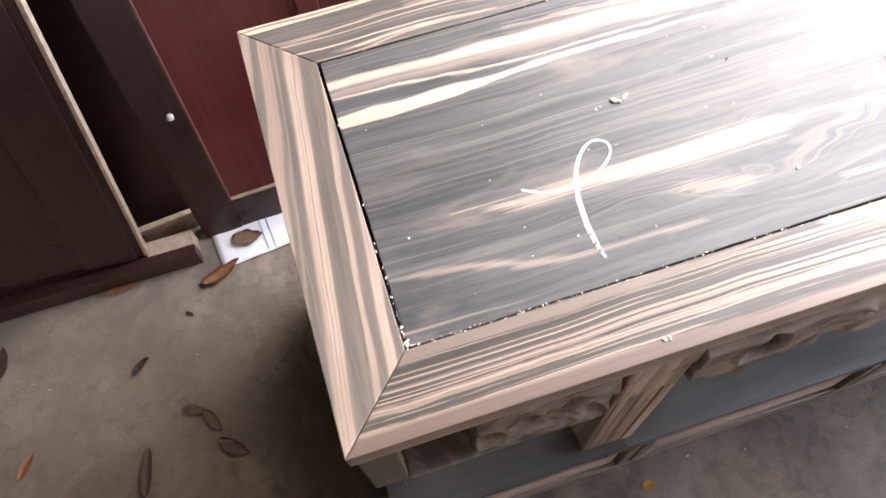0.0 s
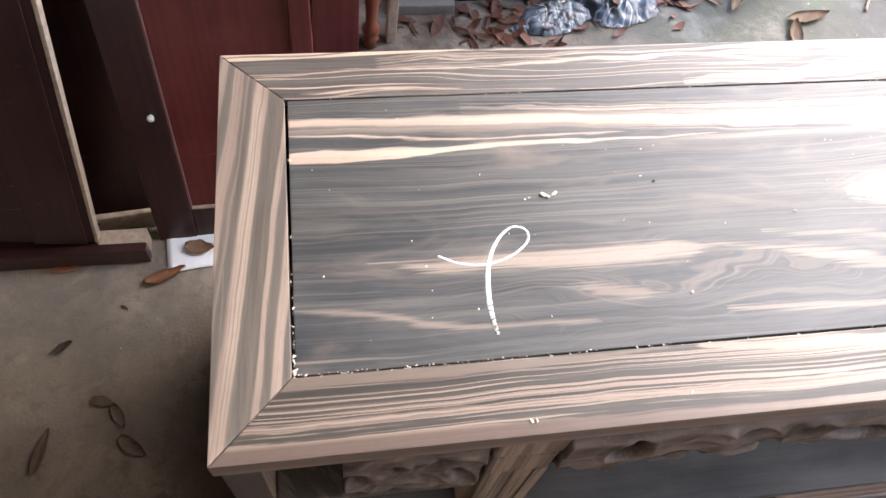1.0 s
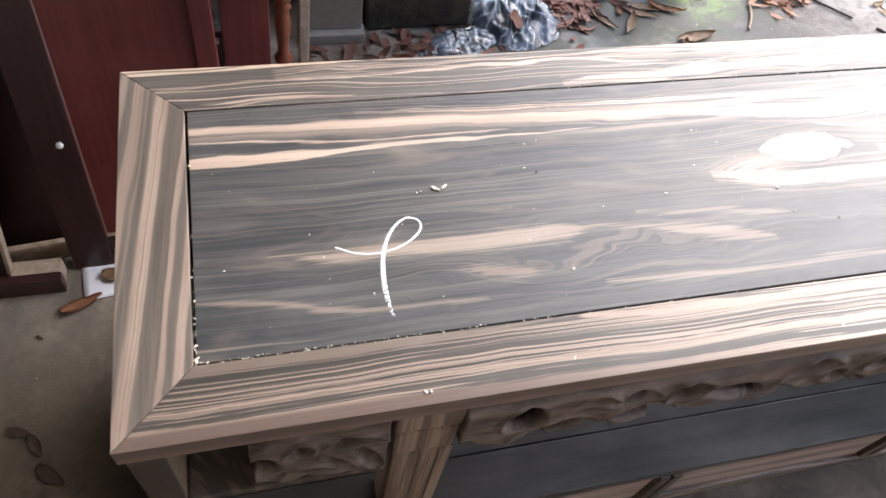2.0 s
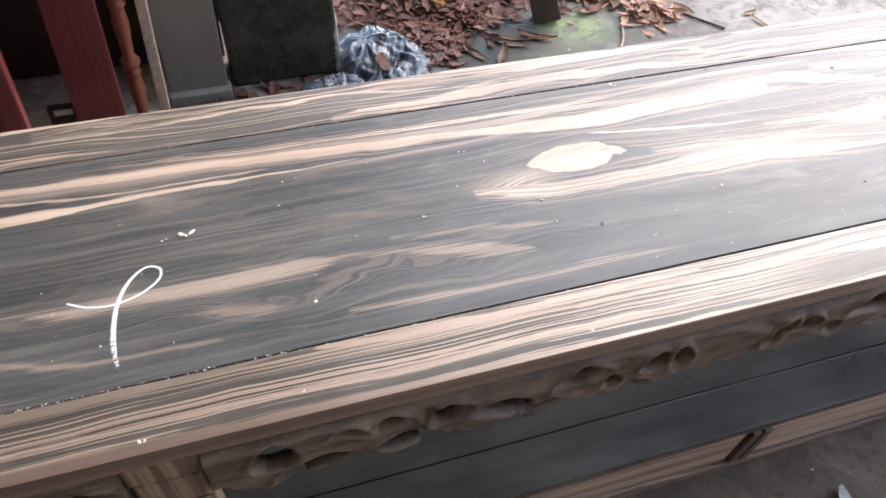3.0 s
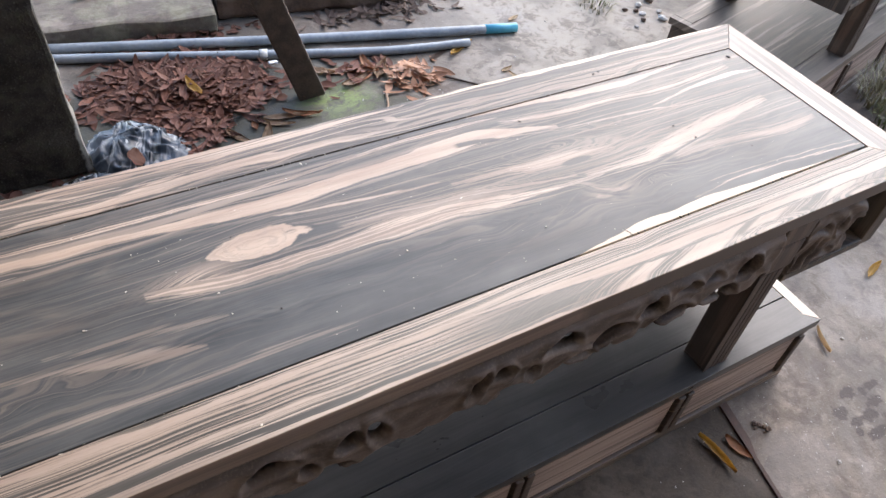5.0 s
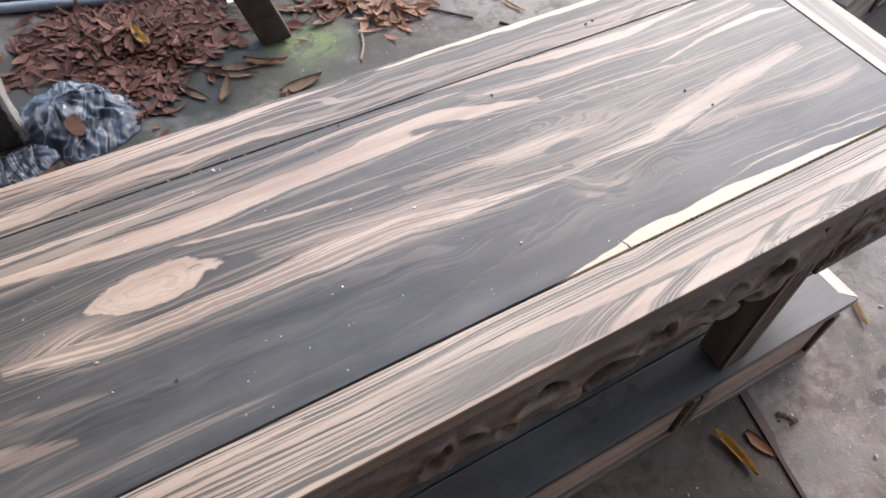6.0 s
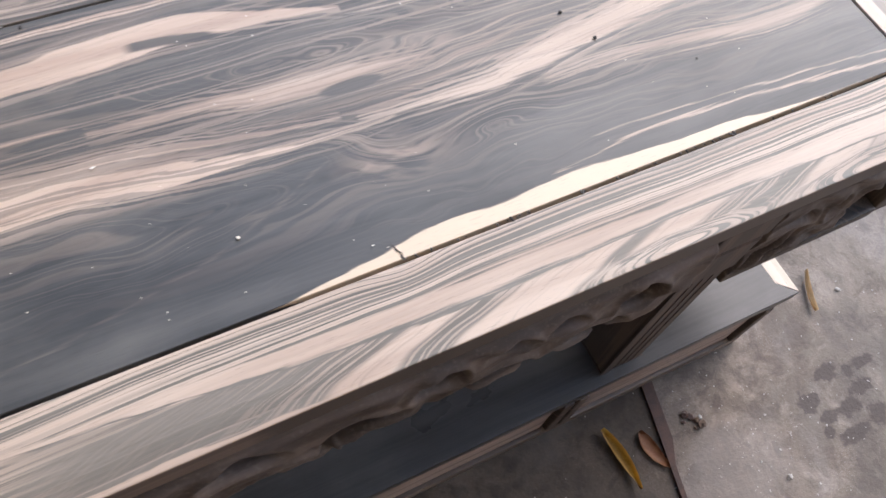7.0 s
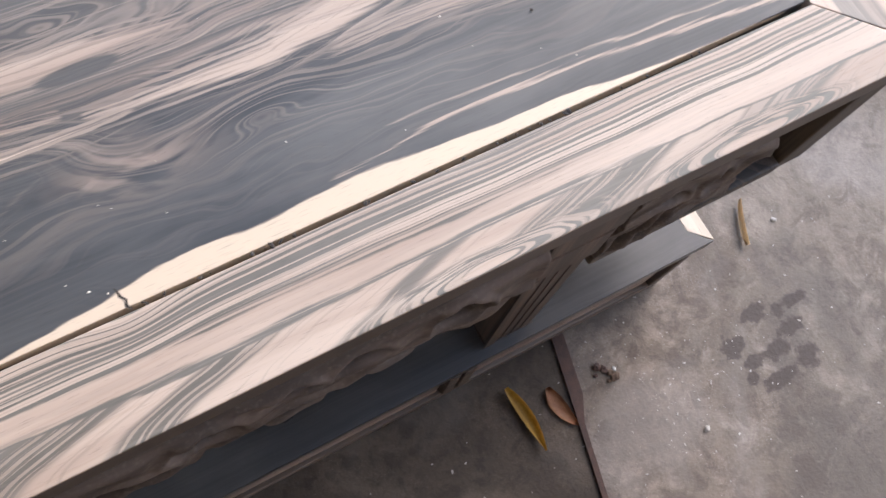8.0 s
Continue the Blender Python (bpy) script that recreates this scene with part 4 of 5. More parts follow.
def openwork(x0, x1, top, low, y0, thick, holes, lobes, seed=0.0, step=0.0025):
    """Carved pierced board. holes: (x, z, half width, half height, tilt) of the piercings; lobes: (x, z, radius) of the rounded lower edge.
    The front swells between the piercings, is ribbed along them and falls away to their rims."""
    nx, nz = int(round((x1 - x0) / step)), int(round((top - low) / step))
    gx, gz = np.meshgrid(x0 + step * np.arange(nx * 2 + 1) / 2, top - step * np.arange(nz * 2 + 1) / 2, indexing="ij")
    gap, rib = np.full_like(gx, 9.0), np.zeros_like(gx)
    for hx, hz, rx, rz, tilt in holes:
        c, s = math.cos(radians(tilt)), math.sin(radians(tilt))
        u, v = (gx - hx) * c + (gz - hz) * s, (gz - hz) * c - (gx - hx) * s
        v = v + 0.28 * u * u / rx
        r = np.hypot(u / rx, v / rz)
        d = (r - 1) * min(rx, rz)
        gap = np.minimum(gap, d)
        rib = np.maximum(rib, 0.0050 * np.exp(-((d - 0.0060) / 0.0045) ** 2) * (0.65 + 0.35 * np.sin(np.arctan2(v, u) + hx * 40)))
    edge = np.full_like(gx, 9.0)
    for lx, lz, lr in lobes:
        edge = np.minimum(edge, np.hypot(gx - lx, gz - lz) - lr)
    body = np.maximum(gz - 0.512, -edge) if lobes else gz - low
    near = np.minimum(gap, body)
    flow = np.sin(gx * 62 + 2.2 * np.sin(gx * 23 + seed) + gz * 70 + 1.5 * np.sin(gz * 60 + gx * 15))
    soft = np.clip(near / 0.008, 0, 1)
    lip = np.clip((top - gz) / 0.014, 0, 1)
    height = (0.013 * np.sqrt(soft * (2 - soft)) + rib + (0.0018 * flow + 0.0006 * np.sin(gx * 131 - gz * 95)) * soft) * (0.25 + 0.75 * lip * lip * (3 - 2 * lip))
    solid = near > 0
    cells = [(i, k) for i in range(nx) for k in range(nz) if solid[2 * i + 1, 2 * k + 1]]
    cell = set(cells)
    corner, used = {}, []
    for i, k in cells:
        for c in ((i, k), (i + 1, k), (i + 1, k + 1), (i, k + 1)):
            if c not in corner:
                corner[c] = len(used)
                used.append(c)
    pos = {c: [x0 + c[0] * step, top - c[1] * step] for c in used}
    rim = [c for c in used if 0 < c[0] < nx and c[1] > 0 and not all((c[0] - a, c[1] - b) in cell for a in (0, 1) for b in (0, 1))]
    rimset = set(rim)
    for _ in range(9):
        moved = {}
        for c in rim:
            around = [n for n in ((c[0] + 1, c[1]), (c[0] - 1, c[1]), (c[0], c[1] + 1), (c[0], c[1] - 1)) if n in rimset]
            if around:
                moved[c] = [0.4 * pos[c][q] + 0.6 * sum(pos[n][q] for n in around) / len(around) for q in (0, 1)]
        pos.update(moved)
    n = len(used)
    verts = [(pos[c][0], y0 - float(height[2 * c[0], 2 * c[1]]), pos[c][1]) for c in used]
    verts += [(pos[c][0], y0 + thick, pos[c][1]) for c in used]
    faces, edge = [], set()
    for i, k in cells:
        q = [corner[i, k], corner[i, k + 1], corner[i + 1, k + 1], corner[i + 1, k]]
        faces.append(q)
        faces.append([v + n for v in reversed(q)])
        edge.update(zip(q, q[1:] + q[:1]))
    faces += [[b, a, a + n, b + n] for a, b in edge if (b, a) not in edge]
    me = bpy.data.meshes.new("carving")
    me.from_pydata(verts, [], faces)
    bm = bmesh.new()
    bm.from_mesh(me)
    bpy.data.meshes.remove(me)
    return bm


# ---- ground, kerb and the unseen walls and sheets that shape the light ----
bm = bmesh.new()
bmesh.ops.create_grid(bm, x_segments=2, y_segments=2, size=60)
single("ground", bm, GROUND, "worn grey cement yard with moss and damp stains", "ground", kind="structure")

bm = block(-1.2, 1.30, 1.905, 2.75, 0.0, 0.07, 0.012)
bmesh.ops.subdivide_edges(bm, edges=[e for e in bm.edges if e.calc_length() > 0.3], cuts=16)
for v in bm.verts:
    v.co.y += 0.02 * noise.noise(v.co * 5) + (0.012 * noise.noise(v.co * 23) if v.co.y < 2.1 else 0)
    v.co.z += 0.018 * noise.noise(v.co * 4 + Vector((3, 0, 0))) if v.co.z > 0.03 else 0
single("kerb", bm, CEMENT, "low worn cement kerb with mossy top behind the pipes", "kerb", m=pose(1.1, 1.97, 0, 0, 0, -9) @ pose(-1.1, -1.97, 0), kind="structure")
bm = block(1.31, 2.0, 1.99, 2.75, 0.0, 0.085, 0.02)
bmesh.ops.subdivide_edges(bm, edges=[e for e in bm.edges if e.calc_length() > 0.3], cuts=16)
for v in bm.verts:
    v.co.y += 0.03 * noise.noise(v.co * 9)
    v.co.z += 0.03 * noise.noise(v.co * 7 + Vector((3, 0, 0))) if v.co.z > 0.05 else 0
single("soil_bank", bm, SOIL, "low bank of brown soil at the end of the kerb", "soil bank", m=pose(1.1, 1.97, 0, 0, 0, -9) @ pose(-1.1, -1.97, 0), kind="structure")

# walls out of view, added to bound the light and bounce some back
single("unseen_wall_south", block(-4.5, 7.0, -1.8, -1.6, 0, 2.2, 0), UNSEEN_WALL, "plain unseen wall added behind the yard to bound and bounce light", "wall", kind="structure")
single("unseen_wall_west", block(-3.3, -3.1, -1.6, 4.0, 0, 2.2, 0), UNSEEN_WALL, "plain unseen wall added beside the stored doors to cut light", "wall", kind="structure")

# overhead sheets out of view, added to block sky light and its reflection
single("roof", block(-3.3, 2.0, -1.8, -0.30, 2.2, 2.3, 0), SKY_BLOCKER, "dull unseen sheet added to block sky over the near side", "roof", kind="structure")

single("sky_blocker_side", block(-3.3, 1.12, -0.295, 2.4, 2.2, 2.3, 0), SKY_BLOCKER, "dull unseen sheet added to block sky over the stored doors", "roof", kind="structure")

# ---- the long ebony console ----
console = thing("console_table", "long unfinished striped ebony console with carved apron on a cement floor", "console table")
BX, FY, BY, EX = 0.077, 0.0785, 0.425, 1.937
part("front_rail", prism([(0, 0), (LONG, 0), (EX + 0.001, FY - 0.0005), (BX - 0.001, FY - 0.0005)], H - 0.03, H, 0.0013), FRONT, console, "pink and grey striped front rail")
part("back_rail", prism([(0, DEEP), (BX - 0.001, BY + 0.0005), (EX + 0.001, BY + 0.0005), (LONG, DEEP)], H - 0.03, H, 0.0011), BACK, console, "dark back rail with pale streaks")
part("end_rail", prism([(0, 0.0012), (BX - 0.0012, FY), (BX - 0.0012, BY), (0, DEEP - 0.0012)], H - 0.03, H, 0.0011), END_L, console)
part("end_rail", prism([(LONG, 0.0012), (LONG, DEEP - 0.0012), (EX + 0.0012, BY), (EX + 0.0012, FY)], H - 0.03, H, 0.0011), END_R, console, "end rail with a pale inner strip")
part("panel", prism([(BX + 0.0024, FY + 0.0014), (EX - 0.0008, FY + 0.0042), (EX - 0.0008, BY - 0.0008), (BX + 0.0024, BY - 0.0008)], H - 0.022, H - 0.0012, 0.001), PANEL, console, "dark ebony panel with pale streaks and an oval knot")
# hidden underlay, added to stop light and darken the panel joints
part("light_stop_board", block(0.05, 1.96, 0.05, 0.45, H - 0.036, H - 0.031, 0), FRAME, console)

MID = LONG / 2
half = [(0.585, 0.551, 0.017, 0.015, 0), (0.545, 0.512, 0.032, 0.0085, -14), (0.498, 0.568, 0.012, 0.0045, 8), (0.452, 0.567, 0.014, 0.0055, -6), (0.428, 0.515, 0.032, 0.009, 8),
        (0.383, 0.557, 0.018, 0.0115, -20), (0.305, 0.533, 0.027, 0.0095, 22), (0.216, 0.564, 0.023, 0.009, -12), (0.166, 0.528, 0.0075, 0.0065, 0),
        (0.113, 0.555, 0.012, 0.0095, 10), (0.074, 0.545, 0.009, 0.0145, -18), (0.135, 0.502, 0.020, 0.006, 0), (0.255, 0.512, 0.020, 0.0055, -8)]
lobes_half = [(0.600, 0.535, 0.055), (0.640, 0.56, 0.045), (0.530, 0.520, 0.034), (0.440, 0.527, 0.041), (0.345, 0.520, 0.032), (0.262, 0.530, 0.041), (0.185, 0.530, 0.036), (0.105, 0.527, 0.038), (0.02, 0.528, 0.033)]
holes = [(MID + k * x, z + 0.011, rx * 1.3, rz * 1.7, k * tilt) for k in (-1, 1) for x, z, rx, rz, tilt in half]
lobes = [(MID + k * x, z + 0.006, r) for k in (-1, 1) for x, z, r in lobes_half]
part("apron", openwork(0.3475, LONG - 0.3475, H - 0.0365, 0.475, 0.009, 0.005, holes, lobes), CARVED, console, "carved openwork scroll apron", smooth=True)
# unseen board, added so that the apron's piercings look into darkness
part("apron_shade_board", block(0.3475, LONG - 0.3475, 0.046, 0.062, 0.505, H - 0.0365, 0.002), BRACKET, console)
part("apron_rail", block(0.3475, LONG - 0.3475, 0.002, 0.045, H - 0.036, H - 0.0305, 0.002), BRACKET, console)
for side in (0, 1):
    def fx(x, side=side):
        return LONG - x if side else x
    def span(a, b):
        return min(fx(a), fx(b)), max(fx(a), fx(b))
    a, b = span(0.004, 0.042)
    part("end_board", block(a, b, 0.004, DEEP - 0.004, 0.444, H - 0.0305, 0.003), BRACKET, console)
    a, b = span(0.043, 0.266)
    part("bracket_rail", block(a, b, 0.002, 0.060, 0.444, 0.462, 0.003), BRACKET, console)
    a, b = span(0.118, 0.266)
    slots = [(fx(x), z + 0.012, rx, rz, -tilt if side else tilt) for x, z, rx, rz, tilt in ((0.245, 0.492, 0.006, 0.026, 22), (0.212, 0.486, 0.0065, 0.022, 30), (0.176, 0.480, 0.016, 0.006, 8), (0.225, 0.552, 0.020, 0.0075, 12), (0.170, 0.540, 0.010, 0.016, -14), (0.128, 0.515, 0.014, 0.024, 0), (0.131, 0.590, 0.020, 0.010, 30))]
    part("bracket_carving", openwork(a, b, H - 0.031, 0.4625, 0.016, 0.008, slots, [], 2.0), CARVED, console, "carved openwork bracket", smooth=True)
    for back in (0, 1):
        y0, y1 = (0.001, 0.066) if not back else (0.434, 0.498)
        a, b = span(0.270, 0.3455)
        timber = COLUMN_SHADED if side else COLUMN
        column = part("column", block(a + 0.0045, b - 0.0045, y0 + 0.004, y1 - 0.004, 0.2115, 0.4925, 0.004), timber, console, "square beaded column with a block capital")
        for i in range(4):
            xg = a + 0.0105 + i * 0.0135
            part("bead", block(xg, xg + 0.0085, y0 + 0.0030, y0 + 0.0038, 0.214, 0.490, 0.0004), timber, column)
        a2, b2 = (a, a + 0.0155) if side else (b - 0.0155, b)
        part("corner_strip", block(a2, b2, y0 + 0.0014, y0 + 0.0038, 0.214, 0.490, 0.001), timber, column)
        part("capital", block(a, b, y0, y1, 0.5655, H - 0.0305, 0.003), timber, column)
        part("neck", block(a + 0.0015, b - 0.0015, y0 + 0.0005, y1 - 0.001, 0.4945, 0.5620, 0.005), timber, column)
        part("foot_block", block(a + 0.003, b - 0.003, y0 + 0.003, y1 - 0.003, 0.2105, 0.2112, 0), timber, column)

FRONT_Y = -0.010
base = part("base_body", block(0.012, LONG - 0.012, 0.016 + FRONT_Y, DEEP - 0.01, 0.004, 0.186, 0.001), FRAME, console)
SB, SE = 0.0735, 0.027
part("shelf_front", prism([(0, FRONT_Y), (LONG, FRONT_Y), (LONG - SE, SE + FRONT_Y - 0.0005), (LONG - SE, SB - 0.0020), (SE, SB - 0.0020), (SE, SE + FRONT_Y - 0.0005)], 0.1865, 0.21, 0.0008), SHELF_SHADED, base)
part("shelf_board", block(SE + 0.0005, LONG - SE - 0.0005, SB + 0.0012, DEEP - 0.0725, 0.1865, 0.2092, 0.0008), SHELF_SHADED, base, "dark ebony shelf board with a sheen")
part("shelf_back", block(SE + 0.0005, LONG - SE - 0.0005, DEEP - 0.0715, DEEP, 0.1865, 0.21, 0.001), SHELF_SHADED, base)
part("shelf_end", prism([(0, FRONT_Y + 0.001), (SE - 0.0005, SE + FRONT_Y), (SE - 0.0005, DEEP), (0, DEEP)], 0.1865, 0.21, 0.001), SHELF_SHADED, base)
part("shelf_end", prism([(LONG, FRONT_Y + 0.001), (LONG, DEEP), (LONG - SE + 0.0005, DEEP), (LONG - SE + 0.0005, SE + FRONT_Y)], 0.1865, 0.2104, 0.001), SHELF_END, base, "pale sapwood end strip of the shelf")
part("top_mould", block(0.006, LONG - 0.006, 0.006 + FRONT_Y, 0.0155 + FRONT_Y, 0.162, 0.186, 0.003), BASE, base)
part("foot_mould", block(0.004, LONG - 0.004, 0.002 + FRONT_Y, 0.0155 + FRONT_Y, 0.0, 0.030, 0.003), BASE, base)
cuts = [0.012, 0.372, 0.768, 1.242, 1.638, LONG - 0.012]
for a, b in zip(cuts, cuts[1:]):
    drawer = part("drawer_front", block(a + 0.026, b - 0.026, 0.0085 + FRONT_Y, 0.0155 + FRONT_Y, 0.036, 0.158, 0.002), DRAWER, base, "striped ebony drawer front")
    for x in (a + 0.003, b - 0.021):
        part("stile", block(x, x + 0.018, 0.0005 + FRONT_Y, 0.0155 + FRONT_Y, 0.031, 0.1615, 0.003), FRAME, base)

# chalk loop on the panel
knots = [(0.232, 0.201), (0.254, 0.190), (0.281, 0.187), (0.310, 0.195), (0.331, 0.211), (0.333, 0.226), (0.318, 0.2315), (0.299, 0.216), (0.285, 0.188), (0.279, 0.151), (0.2795, 0.121), (0.2825, 0.104)]


def spline(points, n):
    p = [points[0]] + list(points) + [points[-1]]
    out = []
    for i in range(1, len(p) - 2):
        for k in range(n):
            t = k / n
            out.append(tuple(0.5 * (2 * p[i][q] + (p[i + 1][q] - p[i - 1][q]) * t + (2 * p[i - 1][q] - 5 * p[i][q] + 4 * p[i + 1][q] - p[i + 2][q]) * t * t + (3 * p[i][q] - p[i - 1][q] - 3 * p[i + 1][q] + p[i + 2][q]) * t ** 3) for q in range(len(points[0]))))
    out.append(points[-1])
    return out


line = spline(knots, 24)
scuff = random.Random(3)
bm = bmesh.new()
rows = []
for i, (x, y) in enumerate(line):
    x1, y1 = line[min(i + 1, len(line) - 1)]
    x2, y2 = line[max(i - 1, 0)]
    d = Vector((x1 - x2, y1 - y2)).normalized()
    u = i / len(line)
    w = 0.0014 + 0.0014 * min(1, max(0, (u - 0.55) / 0.25)) + 0.0003 * noise.noise(Vector((i * 0.25, 0, 0)))
    w *= 1.0 if 3 < i else 0.5 + i * 0.13
    w *= 1.0 - 0.55 * max(0, (u - 0.86) / 0.14)
    nrm = Vector((-d.y, d.x)) * w
    z = H - 0.0011
    rows.append([bm.verts.new((x + nrm.x, y + nrm.y, z)), bm.verts.new((x + nrm.x * 0.6, y + nrm.y * 0.6, z + 0.0005)), bm.verts.new((x - nrm.x * 0.6, y - nrm.y * 0.6, z + 0.0005)), bm.verts.new((x - nrm.x, y - nrm.y, z))])
for a, b in zip(rows, rows[1:]):
    for k in range(3):
        if a[0].co.y < 0.150 and scuff.random() < (0.150 - a[0].co.y) / 0.075:
            continue
        bm.faces.new((a[k], a[k + 1], b[k + 1], b[k]))
part("chalk_mark", bm, CHALK, console, "white chalk loop drawn on the panel")

other = copy_thing(console, pose(2.73, 0.655, 0, 0, 0, 14))
other["label"] = "second striped ebony console standing in the yard"
for ob in other.children_recursive:
    if ob.name.startswith("shelf"):
        ob.material_slots[0].link = "OBJECT"
        ob.material_slots[0].material = SHELF_LIT
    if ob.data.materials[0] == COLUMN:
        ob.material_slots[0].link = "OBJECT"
        ob.material_slots[0].material = COLUMN_SHADED
    if ob.name.startswith("chalk"):
        bpy.data.objects.remove(ob)


bm = prism([(-0.017, 0.0), (0.017, 0.0), (0.002, 0.026)], -0.009, 0.009, 0.001)
single("wood_offcut", bm, RAW_PALE, "small pale triangular offcut lying on the bracket rail", "offcut", pose(1.953, 0.046, 0.4622, 90, 0, 12))


# ---- crumbs ----
def crumb(bm, x, y, z, r, rng):
    m = Matrix.Translation((x, y, z)) @ Euler((rng.uniform(-0.3, 0.3), rng.uniform(-0.3, 0.3), rng.random() * 6)).to_matrix().to_4x4() @ Matrix.Diagonal((r * rng.uniform(0.7, 1.7), r * rng.uniform(0.5, 1.0), r * rng.uniform(0.25, 0.45), 1))
    bmesh.ops.create_icosphere(bm, subdivisions=1, radius=1, matrix=m)


rng = random.Random(11)
bm = bmesh.new()
for x, y, r in ((0.361, 0.271, 0.0040), (0.374, 0.272, 0.0038), (0.366, 0.268, 0.003), (0.339, 0.266, 0.0018), (0.344, 0.268, 0.0014), (0.482, 0.290, 0.0012), (0.206, 0.221, 0.0009), (0.111, 0.185, 0.0014), (0.266, 0.135, 0.0014), (0.499, 0.136, 0.0020), (0.655, 0.230, 0.0017), (0.493, 0.329, 0.0013), (0.218, 0.189, 0.0012), (0.814, 0.221, 0.0018), (0.819, 0.182, 0.0012), (1.068, 0.189, 0.0018), (0.734, 0.330, 0.0012), (1.193, 0.252, 0.0018), (1.277, 0.148, 0.0020)):
    crumb(bm, x, y, H + 0.0002, r, rng)
for x, y, r in ((0.299, 0.014, 0.0022), (0.304, 0.0135, 0.002), (0.465, 0.027, 0.0016), (0.796, 0.019, 0.0018), (0.972, 0.393, 0.0015), (1.005, 0.416, 0.0018), (1.38, 0.095, 0.001), (1.37, 0.101, 0.001)):
    crumb(bm, x, y, H + 0.0008, r, rng)
for _ in range(130):
    x = rng.uniform(0.08, 1.93)
    crumb(bm, x, rng.uniform(0.09, 0.42), H - 0.0006, rng.uniform(0.0003, 0.0009), rng)
single("sawdust", bm, CRUMB, "pale sawdust crumbs scattered on the console top", "sawdust", kind="stuff")

bm = bmesh.new()
for _ in range(85):
    x = BX + 0.003 + abs(rng.gauss(0, 0.28))
    if x < 1.9:
        crumb(bm, x, FY + 0.0007 + rng.gauss(0, 0.0009), H - 0.0006, rng.uniform(0.0004, 0.0013), rng)
for _ in range(36):
    crumb(bm, BX + 0.0012 + rng.gauss(0, 0.0006), FY + abs(rng.gauss(0, 0.06)), H - 0.001, rng.uniform(0.0005, 0.0014), rng)
for _ in range(30):
    crumb(bm, rng.uniform(0.1, 1.9), BY - 0.0003, H - 0.0008, rng.uniform(0.0006, 0.0014), rng)
for y in (0.082, 0.085, 0.336):
    crumb(bm, BX + 0.002, y, H, 0.0026, rng)
single("shavings", bm, CRUMB, "wood crumbs caught in the panel joint", "sawdust", kind="stuff")

bm = bmesh.new()
for x, y, r in ((0.496, 0.282, 0.0022), (0.876, 0.165, 0.0022), (1.637, 0.265, 0.0026), (1.652, 0.224, 0.0022), (1.732, 0.166, 0.0018), (1.173, 0.418, 0.0022), (1.385, 0.379, 0.003), (0.86, 0.310, 0.0018), (1.91, 0.40, 0.0035)):
    crumb(bm, x, y, H + 0.0002, r, rng)
crack = [(1.3885, 0.0800, 0.0010), (1.3870, 0.0835, 0.0011), (1.3880, 0.0870, 0.0008), (1.3855, 0.0905, 0.0010), (1.3850, 0.0940, 0.0006), (1.3835, 0.0975, 0.0003)]
ends = [(bm.verts.new((x - w, y, H - 0.0009)), bm.verts.new((x + w, y, H - 0.0009))) for x, y, w in crack]
for (a, b), (c, d) in zip(ends, ends[1:]):
    bm.faces.new((a, b, d, c))
for _ in range(26):
    crumb(bm, rng.uniform(1.36, 1.86), FY + 0.001, H + 0.0002, rng.uniform(0.0008, 0.0022), rng)
crumb(bm, 1.601, 0.450, H + 0.0008, 0.0025, rng)
crumb(bm, 1.615, 0.452, H + 0.0008, 0.0022, rng)
single("dirt_specks", bm, DIRT, "dark specks of dirt on the console top", "dirt", kind="stuff")


# ---- leaves ----
def leaf_mesh(length, width, curl, fold, seed, bm=None, m=None):
    own = bmesh.new()
    rng = random.Random(seed)
    rows, n = [], 9
    bend = rng.uniform(-0.25, 0.25)
    for i in range(n + 1):
        u = i / n
        w = width / 2 * (math.sin(math.pi * min(1, u * 0.94 + 0.06)) ** 0.8) * (1 - 0.25 * u) + 0.0006
        x = (u - 0.5) * length
        yc = bend * length * (u - 0.5) ** 2
        zc = 0.003 + curl * length * (2 * u - 1) ** 2 * 0.5
        row = []
        for s in (-1, -0.5, 0, 0.5, 1):
            wav = 0.10 * width * noise.noise(Vector((u * 5, s * 2, seed)))
            row.append(own.verts.new((x, yc + s * w + wav * 0.4, zc + abs(s) * fold * width + wav)))
        rows.append(row)
    for a, b in zip(rows, rows[1:]):
        for k in range(4):
            own.faces.new((a[k], a[k + 1], b[k + 1], b[k]))
    bmesh.ops.solidify(own, geom=own.faces[:], thickness=0.0006)
    low = min(v.co.z for v in own.verts)
    for v in own.verts:
        v.co.z -= low - 0.0008
    if m is not None:
        own.transform(m)
    return merge(bm, own)


def leaf(x, y, turn, length, width, material, label, curl=0.1, fold=0.15, z=0.0, seed=1, tilt=0):
    single("leaf", leaf_mesh(length, width, curl, fold, seed), material, label, "leaf", pose(x, y, z, tilt, 0, turn), "fallen leaves", smooth=True)


leaf(1.717, -0.094, -85, 0.105, 0.021, LEAF_YELLOW, "curled yellow leaf lying on the cement", 0.12, 0.5, seed=1)
leaf(1.768, -0.105, -78, 0.070, 0.026, LEAF_RUST, "small rust-brown leaf beside the strip", 0.05, 0.2, seed=2)
leaf(2.188, 0.015, 64, 0.080, 0.011, LEAF_PALE, "narrow twisted pale leaf on the cement", 0.12, 0.9, seed=21)
leaf(2.53, 0.12, 15, 0.09, 0.02, LEAF_YELLOW, "narrow yellow leaf on pale cement", 0.1, 0.4, seed=4)
leaf(-0.143, 0.611, -8, 0.058, 0.036, LEAF_TAN, "rounded tan leaf lying on a sheet of paper", 0.12, 0.15, 0.004, seed=5)
